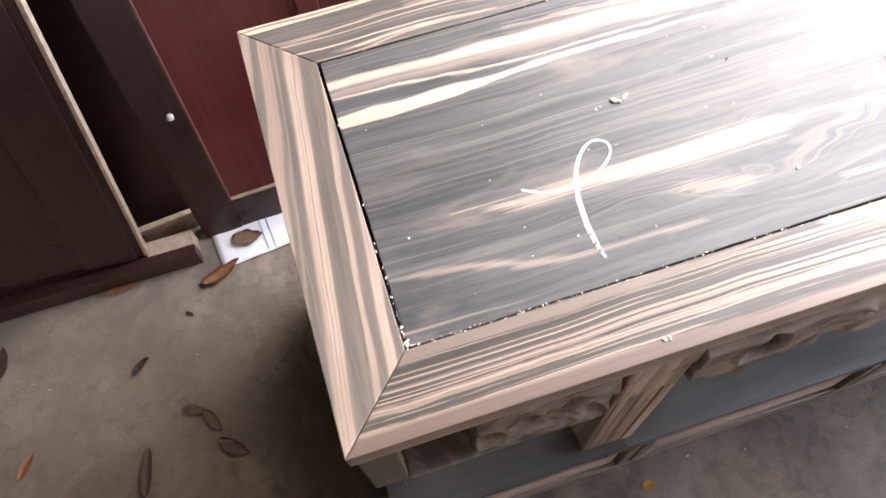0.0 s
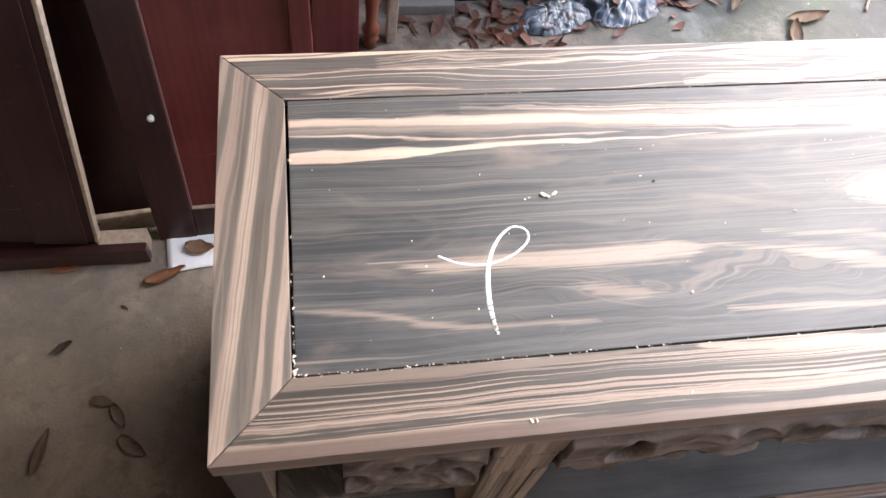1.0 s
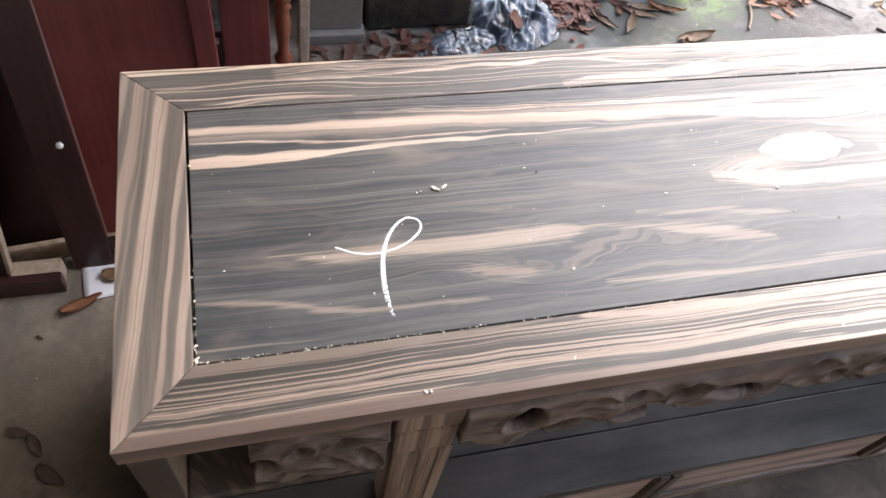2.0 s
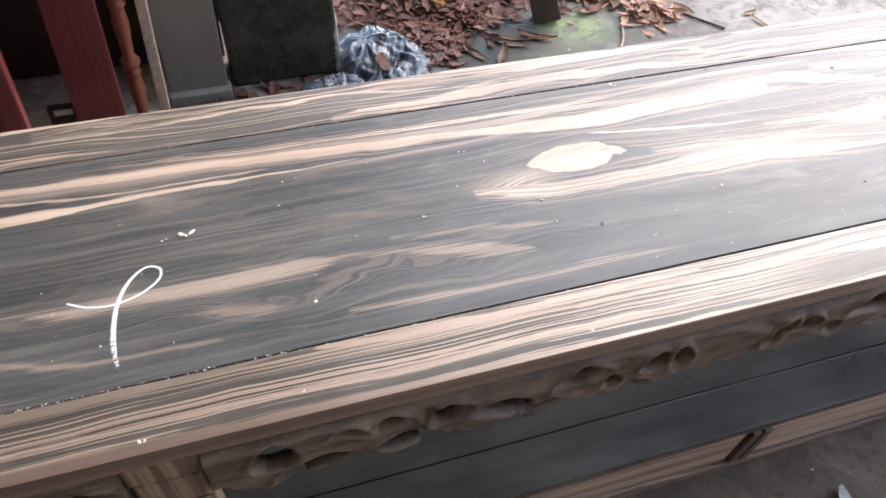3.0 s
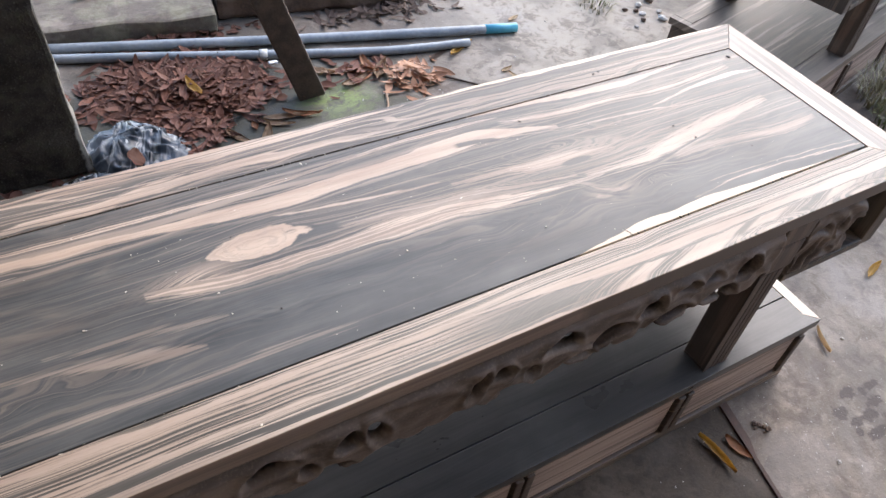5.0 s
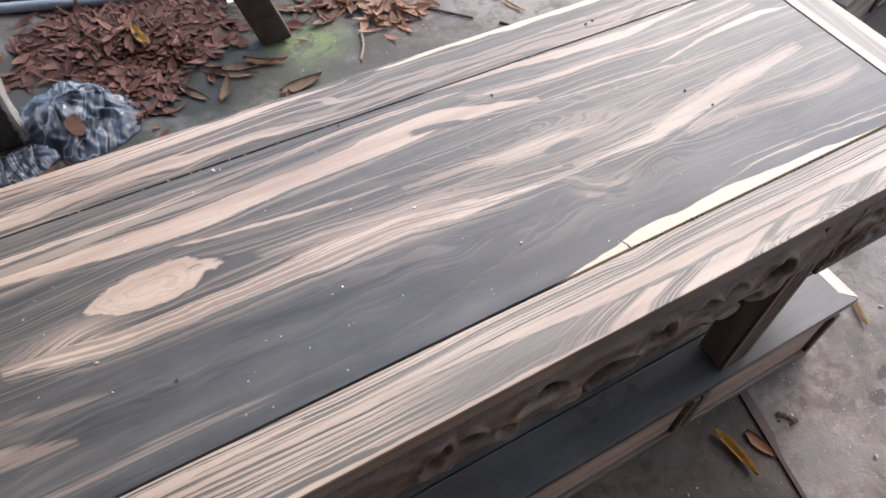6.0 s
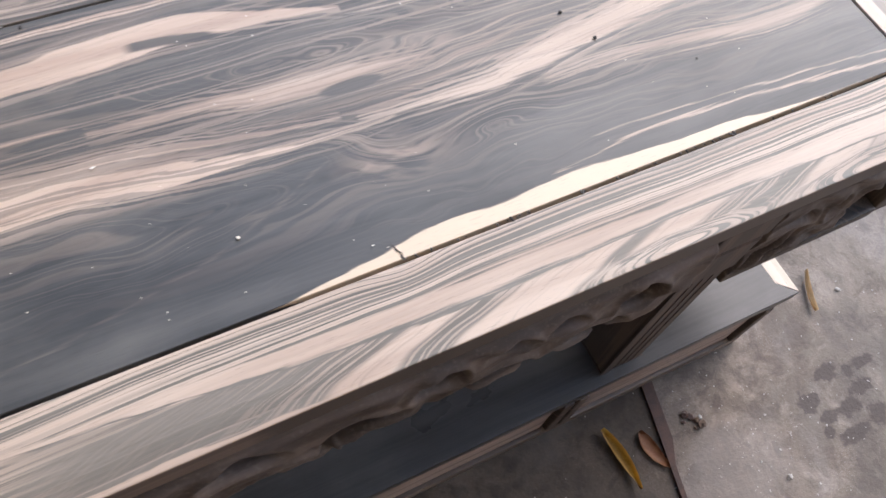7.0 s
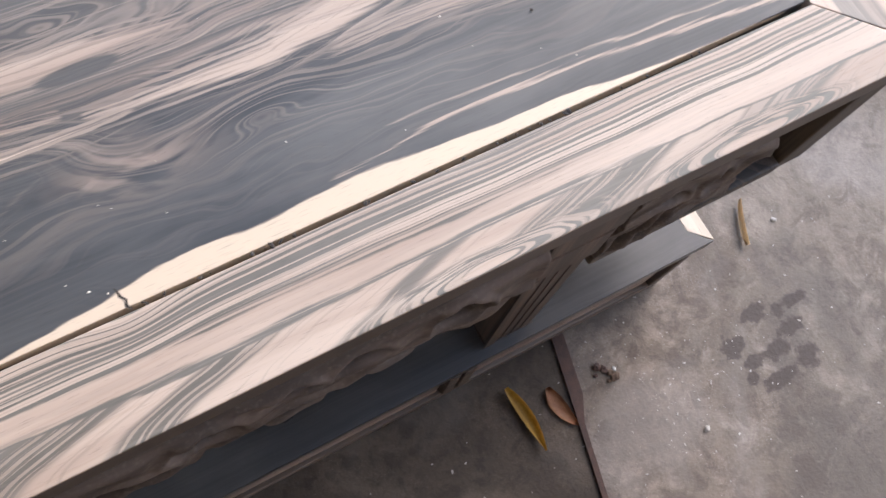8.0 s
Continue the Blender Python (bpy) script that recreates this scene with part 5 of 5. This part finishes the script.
leaf(-0.205, 0.553, 22, 0.080, 0.027, LEAF_RUST, "rust-brown leaf beside the paper", 0.10, 0.3, seed=6)
leaf(-0.394, 0.584, 4, 0.055, 0.018, LEAF_RUST, "thin brown leaf at the plinth", 0.05, 0.2, seed=7)
leaf(-0.378, 0.420, 35, 0.034, 0.017, LEAF_DULL, "dull crumpled leaf on the floor", 0.1, 0.4, seed=8)
leaf(-0.300, 0.309, -20, 0.045, 0.022, LEAF_DULL, "dull brown leaf beside the console", 0.012, 0.06, seed=9)
leaf(-0.272, 0.280, -62, 0.050, 0.022, LEAF_DULL, "dull brown leaf beside the console", 0.012, 0.06, seed=10)
leaf(-0.245, 0.222, -40, 0.060, 0.028, LEAF_DULL, "dull brown leaf in the shade of the console", 0.012, 0.06, seed=15)
leaf(-0.592, 0.304, 55, 0.050, 0.018, LEAF_RUST, "rust-brown leaf on the open floor", 0.05, 0.2, seed=11)
leaf(-0.625, 0.507, 80, 0.060, 0.030, LEAF_DULL, "dull brown leaf on the open floor", 0.012, 0.06, seed=16)
leaf(-0.393, 0.230, 78, 0.080, 0.022, LEAF_DULL, "long dull brown leaf on the open floor", 0.05, 0.2, seed=12)
single("paper_scrap", leaf_mesh(0.040, 0.024, 0.35, 0.55, 71), PAPER, "small folded white paper scrap on the floor", "paper", pose(1.42, -0.122, 0, 0, 0, 80))
leaf(-0.278, 0.492, -40, 0.018, 0.006, LEAF_DULL, "tiny dark leaf scrap on the floor", 0.05, 0.2, seed=13)
leaf(0.398, -0.050, 0, 0.022, 0.016, LEAF_YELLOW, "small yellow leaf scrap in front of the console", 0.05, 0.2, seed=14)
for i, (x, y, turn, l, w, mat) in enumerate(((1.28, 1.335, -30, 0.12, 0.030, LEAF_TAN), (1.32, 1.355, -10, 0.13, 0.030, LEAF_TAN), (1.37, 1.345, -25, 0.12, 0.028, LEAF_RUST), (1.24, 1.29, 60, 0.10, 0.030, LEAF_TAN), (1.16, 1.31, -60, 0.10, 0.028, LEAF_TAN),
                                             (1.13, 1.34, -40, 0.10, 0.03, LEAF_BROWN), (1.14, 1.40, 10, 0.06, 0.02, LEAF_TAN), (1.22, 1.345, 90, 0.04, 0.022, LEAF_RUST), (1.58, 1.10, -5, 0.10, 0.024, LEAF_YELLOW), (1.42, 1.22, 10, 0.13, 0.045, LEAF_TAN), (1.36, 1.16, 70, 0.10, 0.04, LEAF_TAN),
                                             (2.02, 1.50, 25, 0.13, 0.028, LEAF_YELLOW), (1.94, 1.50, 20, 0.12, 0.02, LEAF_DULL), (2.12, 1.27, -70, 0.09, 0.018, LEAF_PALE), (2.11, 1.33, 15, 0.05, 0.020, LEAF_PALE), (2.40, 1.20, -80, 0.07, 0.018, LEAF_PALE), (2.33, 1.62, 20, 0.06, 0.022, LEAF_PALE),
                                             (1.60, 1.45, 20, 0.12, 0.04, LEAF_TAN), (1.64, 1.49, -20, 0.11, 0.04, LEAF_RUST), (1.70, 1.48, 50, 0.12, 0.04, LEAF_TAN), (1.58, 1.52, -5, 0.14, 0.04, LEAF_TAN), (1.50, 1.55, -35, 0.13, 0.04, LEAF_TAN), (1.46, 1.49, 80, 0.12, 0.035, LEAF_TAN), (1.67, 1.53, 90, 0.10, 0.035, LEAF_RUST))):
    leaf(x, y, turn, l, w, mat, "dry fallen leaf on mossy cement", 0.10 + 0.04 * (i % 3), 0.12 + 0.06 * (i % 4), seed=20 + i)
leaf(1.10, 1.53, 100, 0.10, 0.03, LEAF_YELLOW, "yellow leaf on the heap of brown leaves", 0.2, 0.3, 0.045, seed=60)


def litter(name, n, cx, cy, sx, sy, height, material, label, seed, size=(0.03, 0.075), tip=14):
    rng = random.Random(seed)
    verts, faces = [], []
    for i in range(n):
        x, y = rng.gauss(cx, sx), rng.gauss(cy, sy)
        h = height * math.exp(-((x - cx) / (1.4 * sx)) ** 2 - ((y - cy) / (1.4 * sy)) ** 2)
        length, width = rng.uniform(*size), rng.uniform(0.008, 0.028)
        curl, fold, bend = rng.uniform(-0.1, 0.35), rng.uniform(-0.1, 0.5), rng.uniform(-0.3, 0.3)
        m = pose(x, y, rng.uniform(0, h) + 0.003, rng.gauss(0, tip), rng.gauss(0, tip), rng.uniform(0, 360))
        start = len(verts)
        for k in range(7):
            u = k / 6
            w = width / 2 * math.sin(math.pi * (0.05 + 0.93 * u)) ** 0.8
            for s in (-1, 0, 1):
                p = m @ Vector(((u - 0.5) * length, bend * length * (u - 0.5) ** 2 + s * w, curl * length * (2 * u - 1) ** 2 * 0.4 + abs(s) * fold * w + rng.uniform(-0.001, 0.001)))
                verts.append((p.x, p.y, max(p.z, 0.0008)))
        for k in range(6):
            for s in (0, 1):
                a = start + k * 3 + s
                faces.append((a, a + 1, a + 4, a + 3))
    me = bpy.data.meshes.new(name)
    me.from_pydata(verts, [], faces)
    me.materials.append(material)
    me.shade_smooth()
    tagged(new(name, me), label, "leaves", kind="stuff")


litter("leaf_litter", 900, 1.08, 1.60, 0.120, 0.082, 0.045, LEAF_BROWN, "heap of wet brown leaves below the pipes", 1, (0.04, 0.10), 14)
litter("leaf_litter", 520, 1.08, 1.59, 0.115, 0.080, 0.048, LEAF_MUSH, "red-brown leaves lying on the leaf heap", 8, (0.045, 0.11), 11)
litter("leaf_litter", 170, 1.03, 1.43, 0.055, 0.08, 0.018, LEAF_MUSH, "loose brown leaves beside the plastic film", 2, (0.03, 0.08), 12)
litter("leaf_litter", 60, 1.78, 1.41, 0.05, 0.05, 0.04, LEAF_RUST, "small bunch of dry curled leaves", 3, (0.04, 0.09))
litter("leaf_litter", 70, 0.62, 1.22, 0.14, 0.05, 0.012, LEAF_BROWN, "brown leaves gathered at the pillar foot", 4)
litter("leaf_litter", 34, 1.62, 1.50, 0.10, 0.035, 0.012, LEAF_MUSH, "pale dry leaves lying behind the post", 5)
litter("leaf_litter", 120, 1.85, 1.82, 0.18, 0.04, 0.015, LEAF_DULL, "dull leaf litter along the kerb end", 6)

# dark leaves added in a strip to draw the shadow at the kerb foot
litter("leaf_litter", 200, 1.08, 1.885, 0.16, 0.018, 0.02, LEAF_BROWN, "strip of dark leaves added for the shadowed crevice at the kerb foot", 9, (0.015, 0.045))

# ---- yard things behind the console ----
bm = block(0.462, 0.757, 1.31, 1.43, 0, 1.9, 0.012)
bmesh.ops.subdivide_edges(bm, edges=[e for e in bm.edges if e.calc_length() > 0.4], cuts=60)
for v in bm.verts:
    v.co += 0.008 * noise.noise_vector(v.co * 14)
    v.co.x -= 0.045 * (v.co.z - 0.15)
    v.co.z = max(v.co.z, 0)
single("concrete_pillar", bm, MOSSY, "dark mossy concrete pillar with chipped pale edges", "pillar")

# leaning timber post
foot, head = Vector((1.436, 1.430, 0.0)), Vector((1.215, 1.470, 0.62))
d = (head - foot).normalized()
bm = block(-0.022, 0.022, -0.043, 0.043, 0, 1.7, 0.006)
m = Matrix.Translation(foot) @ d.to_track_quat("Z", "Y").to_matrix().to_4x4()
bm.transform(m)
for v in bm.verts:
    v.co.z = max(v.co.z, 0.0)
single("timber_post", bm, POST, "weathered square timber post leaning over the leaves", "post")

for name, pts, r, tail, label in (("pvc_pipe", [(0.70, 1.95, 0.018), (1.10, 1.84, 0.018), (1.436, 1.748, 0.018), (1.894, 1.630, 0.018), (2.17, 1.562, 0.018)], 0.0165, (2.17, 2.28), "long grey plastic pipe with a blue end"),
                                  ("pvc_pipe", [(0.70, 1.895, 0.016), (1.05, 1.785, 0.016), (1.371, 1.680, 0.016), (1.769, 1.560, 0.016), (2.064, 1.508, 0.016)], 0.0145, None, "long grey plastic pipe with a white collar")):
    pipe = thing(name, label, "pipe", group="pipes on the ground")
    part("tube", tube(spline(pts, 6), r), PIPE, pipe, smooth=True)
    if tail:
        part("blue_end", tube([(2.165, 1.5633, 0.018), (2.22, 1.55, 0.018), (2.285, 1.536, 0.018)], 0.0172), PIPE_BLUE, pipe, "blue painted pipe end", smooth=True)
    else:
        part("collar", tube([(1.36, 1.6836, 0.016), (1.385, 1.676, 0.016)], 0.0175, hollow=False), PIPE_WHITE, pipe, "white collar", smooth=True)
single("plaster_offcut", block(1.365, 1.395, 1.605, 1.62, 0.02, 0.028, 0.003), PIPE_WHITE, "small white plastic offcut among the leaves", "offcut")

# crumpled film: a thrown-down sheet whose folds run out from its peak
def film_sheet(sx, sy, height, peak, n, seed):
    bm = bmesh.new()
    grid = {}
    for i in range(n + 1):
        for j in range(n + 1):
            u, v = 2 * i / n - 1, 2 * j / n - 1
            x, y = u * math.sqrt(1 - v * v / 2), v * math.sqrt(1 - u * u / 2)
            r, a = math.hypot(x, y), math.atan2(y - peak[1], x - peak[0])
            d = math.hypot(x - peak[0], y - peak[1])
            wob = 1 + 0.22 * noise.noise(Vector((a * 1.3, seed, 0))) + 0.10 * noise.noise(Vector((a * 5, seed, 3)))
            fold = 1 - 2 * abs(noise.noise(Vector((a * 2.2 + 0.8 * noise.noise(Vector((x * 3, y * 3, seed))), d * 0.9, seed + 5))))
            pleat = 1 - 2 * abs(noise.noise(Vector((x * 4 + a, y * 2.5, seed + 9))))
            dome = max(0.0, 1 - d * d / 1.9) ** 1.4
            edge = max(0.0, 1 - r ** 4)
            z = 0.002 + height * (dome * 0.75 + 0.46 * fold * edge * min(1, d * 3) + 0.10 * pleat * edge)
            grid[i, j] = bm.verts.new((x * sx * wob, y * sy * wob, max(0.001, z)))
    for i in range(n):
        for j in range(n):
            bm.faces.new((grid[i, j], grid[i + 1, j], grid[i + 1, j + 1], grid[i, j + 1]))
    bmesh.ops.solidify(bm, geom=bm.faces[:], thickness=-0.0005)
    return bm


single("plastic_film", film_sheet(0.135, 0.125, 0.050, (-0.45, 0.35), 64, 2.0), FILM, "crumpled clear and grey plastic film on the ground", "plastic bag", pose(0.888, 1.330, 0.001, 0, 0, -14), smooth=True)
single("plastic_film", film_sheet(0.110, 0.055, 0.020, (0.3, 0.2), 40, 7.0), FILM, "flattened strip of clear plastic film", "plastic bag", pose(0.712, 1.235, 0.001, 0, 0, 12), smooth=True)
leaf(0.868, 1.268, 75, 0.070, 0.055, LEAF_MUSH, "broad brown leaf caught in the plastic film", 0.05, 0.05, 0.052, seed=61, tilt=35)


def stick(a, b, r, material, label):
    single("stick", tube(spline([a, ((a[0] + b[0]) / 2 + 0.006, (a[1] + b[1]) / 2 - 0.004, (a[2] + b[2]) / 2), b], 5), r, 7, hollow=False), material, label, "stick", group="loose sticks", smooth=True)


stick((1.60, 1.24, 0.005), (1.66, 1.36, 0.006), 0.004, LEAF_TAN, "thin pale stick on the cement")
stick((1.86, 1.39, 0.005), (1.98, 1.27, 0.005), 0.0035, POST, "thin dark twig on the cement")
stick((2.04, 1.22, 0.004), (2.06, 1.19, 0.004), 0.004, POST, "short dark twig behind the console")
stick((1.18, 2.35, 0.075), (1.21, 2.12, 0.075), 0.006, POST, "dark twig lying on the kerb")
leaf(0.93, 2.12, 15, 0.11, 0.03, LEAF_PALE, "pale leaf lying on the kerb", 0.06, 0.2, 0.075, seed=63)
stick((1.62, 2.2, 0.085), (1.50, 2.05, 0.085), 0.005, POST, "bent twig lying on the kerb")

strip = single("rusty_strip", prism([(-0.008, -0.30), (0.002, -0.30), (0.003, -0.07), (0.016, -0.03), (0.018, 0.34), (-0.002, 0.34), (-0.004, 0.0)], 0.0, 0.006, 0.0012), RUST, "thin rust-brown strip lying on the cement", "strip", pose(1.80, -0.07, 0, 0, 0, -12))


def pebble(x, y, z, r, material, label, seed, name="pebble"):
    bm = bmesh.new()
    bmesh.ops.create_icosphere(bm, subdivisions=2, radius=r)
    for v in bm.verts:
        v.co = Vector((v.co.x * 1.25, v.co.y, v.co.z * 0.6)) * (1 + 0.55 * noise.noise(v.co * (1.5 / r) + Vector((seed, 0, 0))))
    low = min(v.co.z for v in bm.verts)
    single(name, bm, material, label, "stone", pose(x, y, z - low - r * 0.05, 0, 0, seed * 50), "loose stones")


for i, (x, y, r, mat) in enumerate(((1.850, -0.078, 0.0055, RUST), (1.858, -0.086, 0.005, RUST), (1.864, -0.094, 0.005, SOIL), (1.868, -0.103, 0.006, SOIL), (1.873, -0.092, 0.003, STONE), (1.856, -0.104, 0.003, SOIL), (1.842, -0.088, 0.003, RUST), (1.951, -0.233, 0.004, GRIT), (1.83, 0.005, 0.004, GRIT), (2.245, -0.005, 0.004, GRIT),
                                    (2.85, 1.47, 0.012, STONE), (2.82, 1.43, 0.011, SOIL), (2.90, 1.41, 0.015, STONE), (2.80, 1.52, 0.010, SOIL), (2.88, 1.53, 0.013, GRIT), (2.95, 1.55, 0.016, SOIL), (2.76, 1.40, 0.008, GRIT), (2.84, 1.50, 0.010, SOIL), (2.93, 1.46, 0.011, GRIT), (2.60, 1.73, 0.022, GRIT))):
    pebble(x, y, 0, r, mat, "small loose stone lying on the cement", i + 1)

rng = random.Random(5)
bm = bmesh.new()
for _ in range(270):
    x, y = rng.uniform(-0.7, 2.7), rng.uniform(-0.55, 0.55)
    if rng.random() < 0.5:
        x, y = rng.gauss(2.0, 0.3), rng.gauss(-0.2, 0.2)
    crumb(bm, x, y, 0.0006, rng.uniform(0.0006, 0.0022), rng)
for _ in range(70):
    crumb(bm, rng.gauss(1.96, 0.10), rng.gauss(-0.13, 0.07), 0.0006, rng.uniform(0.0006, 0.0016), rng)
for _ in range(60):
    crumb(bm, rng.gauss(1.93, 0.06), rng.gauss(-0.16, 0.05), 0.0008, rng.uniform(0.0006, 0.0020), rng)
for _ in range(160):
    crumb(bm, rng.uniform(1.4, 2.8), rng.uniform(0.9, 1.7), 0.001, rng.uniform(0.001, 0.004), rng)
single("floor_grit", bm, GRIT, "pale grit scattered over the cement", "grit", kind="stuff")


def tuft(x, y, n, h, spread, material, label, seed, z=0.0):
    rng = random.Random(seed)
    bm = bmesh.new()
    for i in range(n):
        a = rng.uniform(0, 2 * math.pi)
        r = spread * math.sqrt(rng.random())
        p = Vector((r * math.cos(a), r * math.sin(a), 0))
        lean = Vector((math.cos(a + rng.gauss(0, 0.7)), math.sin(a + rng.gauss(0, 0.7)), 0))
        length, w = h * rng.uniform(0.5, 1.2), rng.uniform(0.0015, 0.004)
        side = Vector((-lean.y, lean.x, 0)) * w
        prev = None
        for k in range(5):
            u = k / 4
            q = p + Vector((0, 0, 1)) * length * u * (1 - 0.35 * u) + lean * length * 0.6 * u * u
            pair = [bm.verts.new(q - side * (1 - u * 0.9)), bm.verts.new(q + side * (1 - u * 0.9))]
            if prev:
                bm.faces.new((prev[0], prev[1], pair[1], pair[0]))
            prev = pair
    single("grass_tuft", bm, material, label, "grass", pose(x, y, z), kind="stuff")


tuft(3.30, 0.66, 150, 0.13, 0.10, GRASS_DRY, "grey-green grass tuft beside the second console", 1)
tuft(3.45, 0.72, 120, 0.12, 0.12, GRASS_DRY, "grey-green grass tuft in the soil", 2)
tuft(3.22, 0.56, 80, 0.09, 0.08, GRASS, "small grass tuft in the soil", 3)
tuft(2.70, 1.58, 50, 0.06, 0.07, GRASS_DRY, "dry weed tuft at the edge of the cement", 4)
tuft(2.76, 1.68, 50, 0.07, 0.10, GRASS, "weeds at the edge of the cement", 5)
tuft(2.06, 1.92, 60, 0.09, 0.05, GRASS, "small green weeds by the kerb end", 6)
tuft(2.45, 2.0, 90, 0.10, 0.12, GRASS, "low green weeds past the pipes", 7)
tuft(2.15, 2.15, 90, 0.12, 0.18, GRASS, "weeds in the soil past the kerb", 8)

# ---- stored dark red doors and boards ----

def leaning_door():
    """Frame-and-panel door leaning back, base at y 0.635."""
    m = pose(-0.222, 0.637, 0.0, -13, 0, 2.5)
    door = thing("cabinet_door", "dark red lacquered panel door leaning in the stored stack", "door", m)
    w, h = 0.335, 1.5
    part("stile", block(0, 0.074, 0, 0.03, 0, h, 0.003), RED_DEEP, door)
    part("stile", block(w - 0.036, w, 0, 0.03, 0, h, 0.003), RED, door)
    part("rail", block(0.0745, w - 0.0365, 0.001, 0.029, 0, 0.075, 0.003), RED_DEEP, door)
    part("rail", block(0.0745, w - 0.0365, 0.001, 0.029, h - 0.08, h, 0.003), RED_DEEP, door)
    part("panel", block(0.0745, w - 0.0365, 0.010, 0.022, 0.0755, h - 0.0805, 0.001), RED, door, "glossy dark red panel")
    part("bead", block(0.0750, w - 0.0370, 0.001, 0.0095, 0.0757, 0.0790, 0.0008), RAW_EDGE, door, "worn pale bead along the panel")
    part("bead", block(0.0742, 0.0765, 0.0005, 0.0095, 0.0795, h - 0.083, 0.0004), WORN_BEAD, door, "worn bead")
    part("knob", door_knob(), PIPE_WHITE, door, "small pale knob", smooth=True)
    return door


def door_knob():
    bm = lathe([(0.003, 0.0), (0.003, 0.004), (0.006, 0.006), (0.0065, 0.010), (0.004, 0.0135), (0.001, 0.014)], 12)
    bm.transform(pose(0.050, 0.0005, 0.303, 90, 0, 0))
    return bm


leaning_door()

plinth = thing("door_plinth", "dark red plinth with a raw sawn end under the stored doors", "plinth")
part("front", block(-1.35, -0.236, 0.589, 0.609, 0, 0.045, 0.002), RED_DEEP, plinth)
part("board", block(-1.35, -0.326, 0.6095, 0.66, 0, 0.044, 0.002), RED_DEEP, plinth)
part("raw_end", block(-0.3255, -0.238, 0.6095, 0.642, 0, 0.0435, 0.002), RAW_EDGE, plinth, "raw sawn timber end")
single("timber_wedge", prism([(-0.35, 0.662), (-0.222, 0.676), (-0.222, 0.688), (-0.35, 0.676)], 0.0, 0.048, 0.003), RAW_EDGE, "raw sawn lath wedged behind the plinth", "lath")

door = thing("wardrobe_door", "dark brown wardrobe door with raw pale edge on the plinth", "door", pose(-0.323, 0.613, 0.0455, -4, 8, 0))
part("leaf_board", block(-0.85, -0.0068, 0, 0.02, 0, 1.6, 0.002), RED_DEEP, door)
part("raw_edge", block(-0.0065, 0.0, -0.001, 0.021, 0, 1.6, 0.001), RAW_EDGE, door, "raw pale timber edge")
part("stile", block(-0.11, -0.020, -0.006, -0.0005, 0.002, 1.6, 0.002), RED_DEEP, door)

# dark board added where the recess between the doors lies in shade
back = thing("stored_board", "dark board added to stand for the shade in the recess behind the doors", "board", pose(-1.3, 0.705, 0, -13, 0, 0))
part("lower_board", block(0, 1.12, 0, 0.02, 0, 0.75, 0.003), RED_DEEP, back)
part("upper_board", block(0, 1.12, 0, 0.02, 0.7505, 1.5, 0.003), RED_DEEP, back)


def board(name, x, y, turn, lean, side, w, t, h, material, label):
    return single(name, block(0, w, 0, t, 0, h, 0.003), material, label, "board", pose(x, y, 0, -lean, side, turn), "stored boards")


board("red_post", 0.100, 1.10, 3, 4, 2, 0.105, 0.035, 1.3, RED, "wide dark red board standing in the stack")
latch = thing("latch_rail", "dark cross rail with a small steel latch", "rail")
part("rail", block(0.04, 0.14, 1.145, 1.165, 0.02, 0.14, 0.002), RED_DEEP, latch)
part("latch", block(0.055, 0.095, 1.138, 1.1445, 0.125, 0.14, 0.002), STEEL, latch, "dull steel latch")
prof = [(0.014, 0.0)]
for k in range(7):
    z = 0.02 + k * 0.17
    prof += [(0.015, z), (0.021, z + 0.006), (0.014, z + 0.014), (0.021, z + 0.026), (0.0225, z + 0.036), (0.013, z + 0.05), (0.015, z + 0.09), (0.019, z + 0.13), (0.015, z + 0.16)]
single("turned_spindle", lathe(prof), RED_WARM, "turned red-brown baluster standing in the stack", "baluster", pose(0.238, 1.16, 0, -5, 2, 0), smooth=True)
board("pale_lath", 0.277, 1.165, 0, 4, 2, 0.024, 0.03, 1.2, RAW_EDGE, "pale raw lath standing beside the spindle")
panel = thing("grey_panel", "flat grey-brown board on a low ledge beside the pillar", "board")
part("sheet", block(0.304, 0.452, 1.285, 1.305, 0.0305, 1.4, 0.003), GREY_PANEL, panel)
part("ledge", block(0.300, 0.459, 1.262, 1.306, 0.0, 0.03, 0.004), GREY_LEDGE, panel, "worn grey ledge")
backing = thing("dark_backing", "large dark lacquered board standing behind the stack", "board")
part("stile", block(0.36, 0.46, 1.45, 1.48, 0, 1.5, 0.003), RED_DEEP, backing)
part("panel", block(-0.52, 0.3595, 1.457, 1.474, 0, 1.5, 0.003), RED_DEEP, backing)
part("stile", block(-0.60, -0.5205, 1.45, 1.48, 0, 1.5, 0.003), RED_DEEP, backing)

# paper
bm = bmesh.new()
bmesh.ops.create_grid(bm, x_segments=14, y_segments=10, size=0.5)
for v in bm.verts:
    v.co = Vector((v.co.x * 0.17, v.co.y * 0.085, 0.0015 + 0.002 * (noise.noise(v.co * 4) + 0.6)))
bmesh.ops.solidify(bm, geom=bm.faces[:], thickness=0.0004)
paper = single("paper_sheet", bm, PAPER, "creased white sheet with blue ruled lines on the floor", "paper", pose(-0.122, 0.612, 0.0006, 0, 0, 6), smooth=True)
for x in (0.008, 0.022):
    part("ruled_line", block(x, x + 0.0012, -0.042, 0.042, 0.0035, 0.0042, 0), INK, paper)
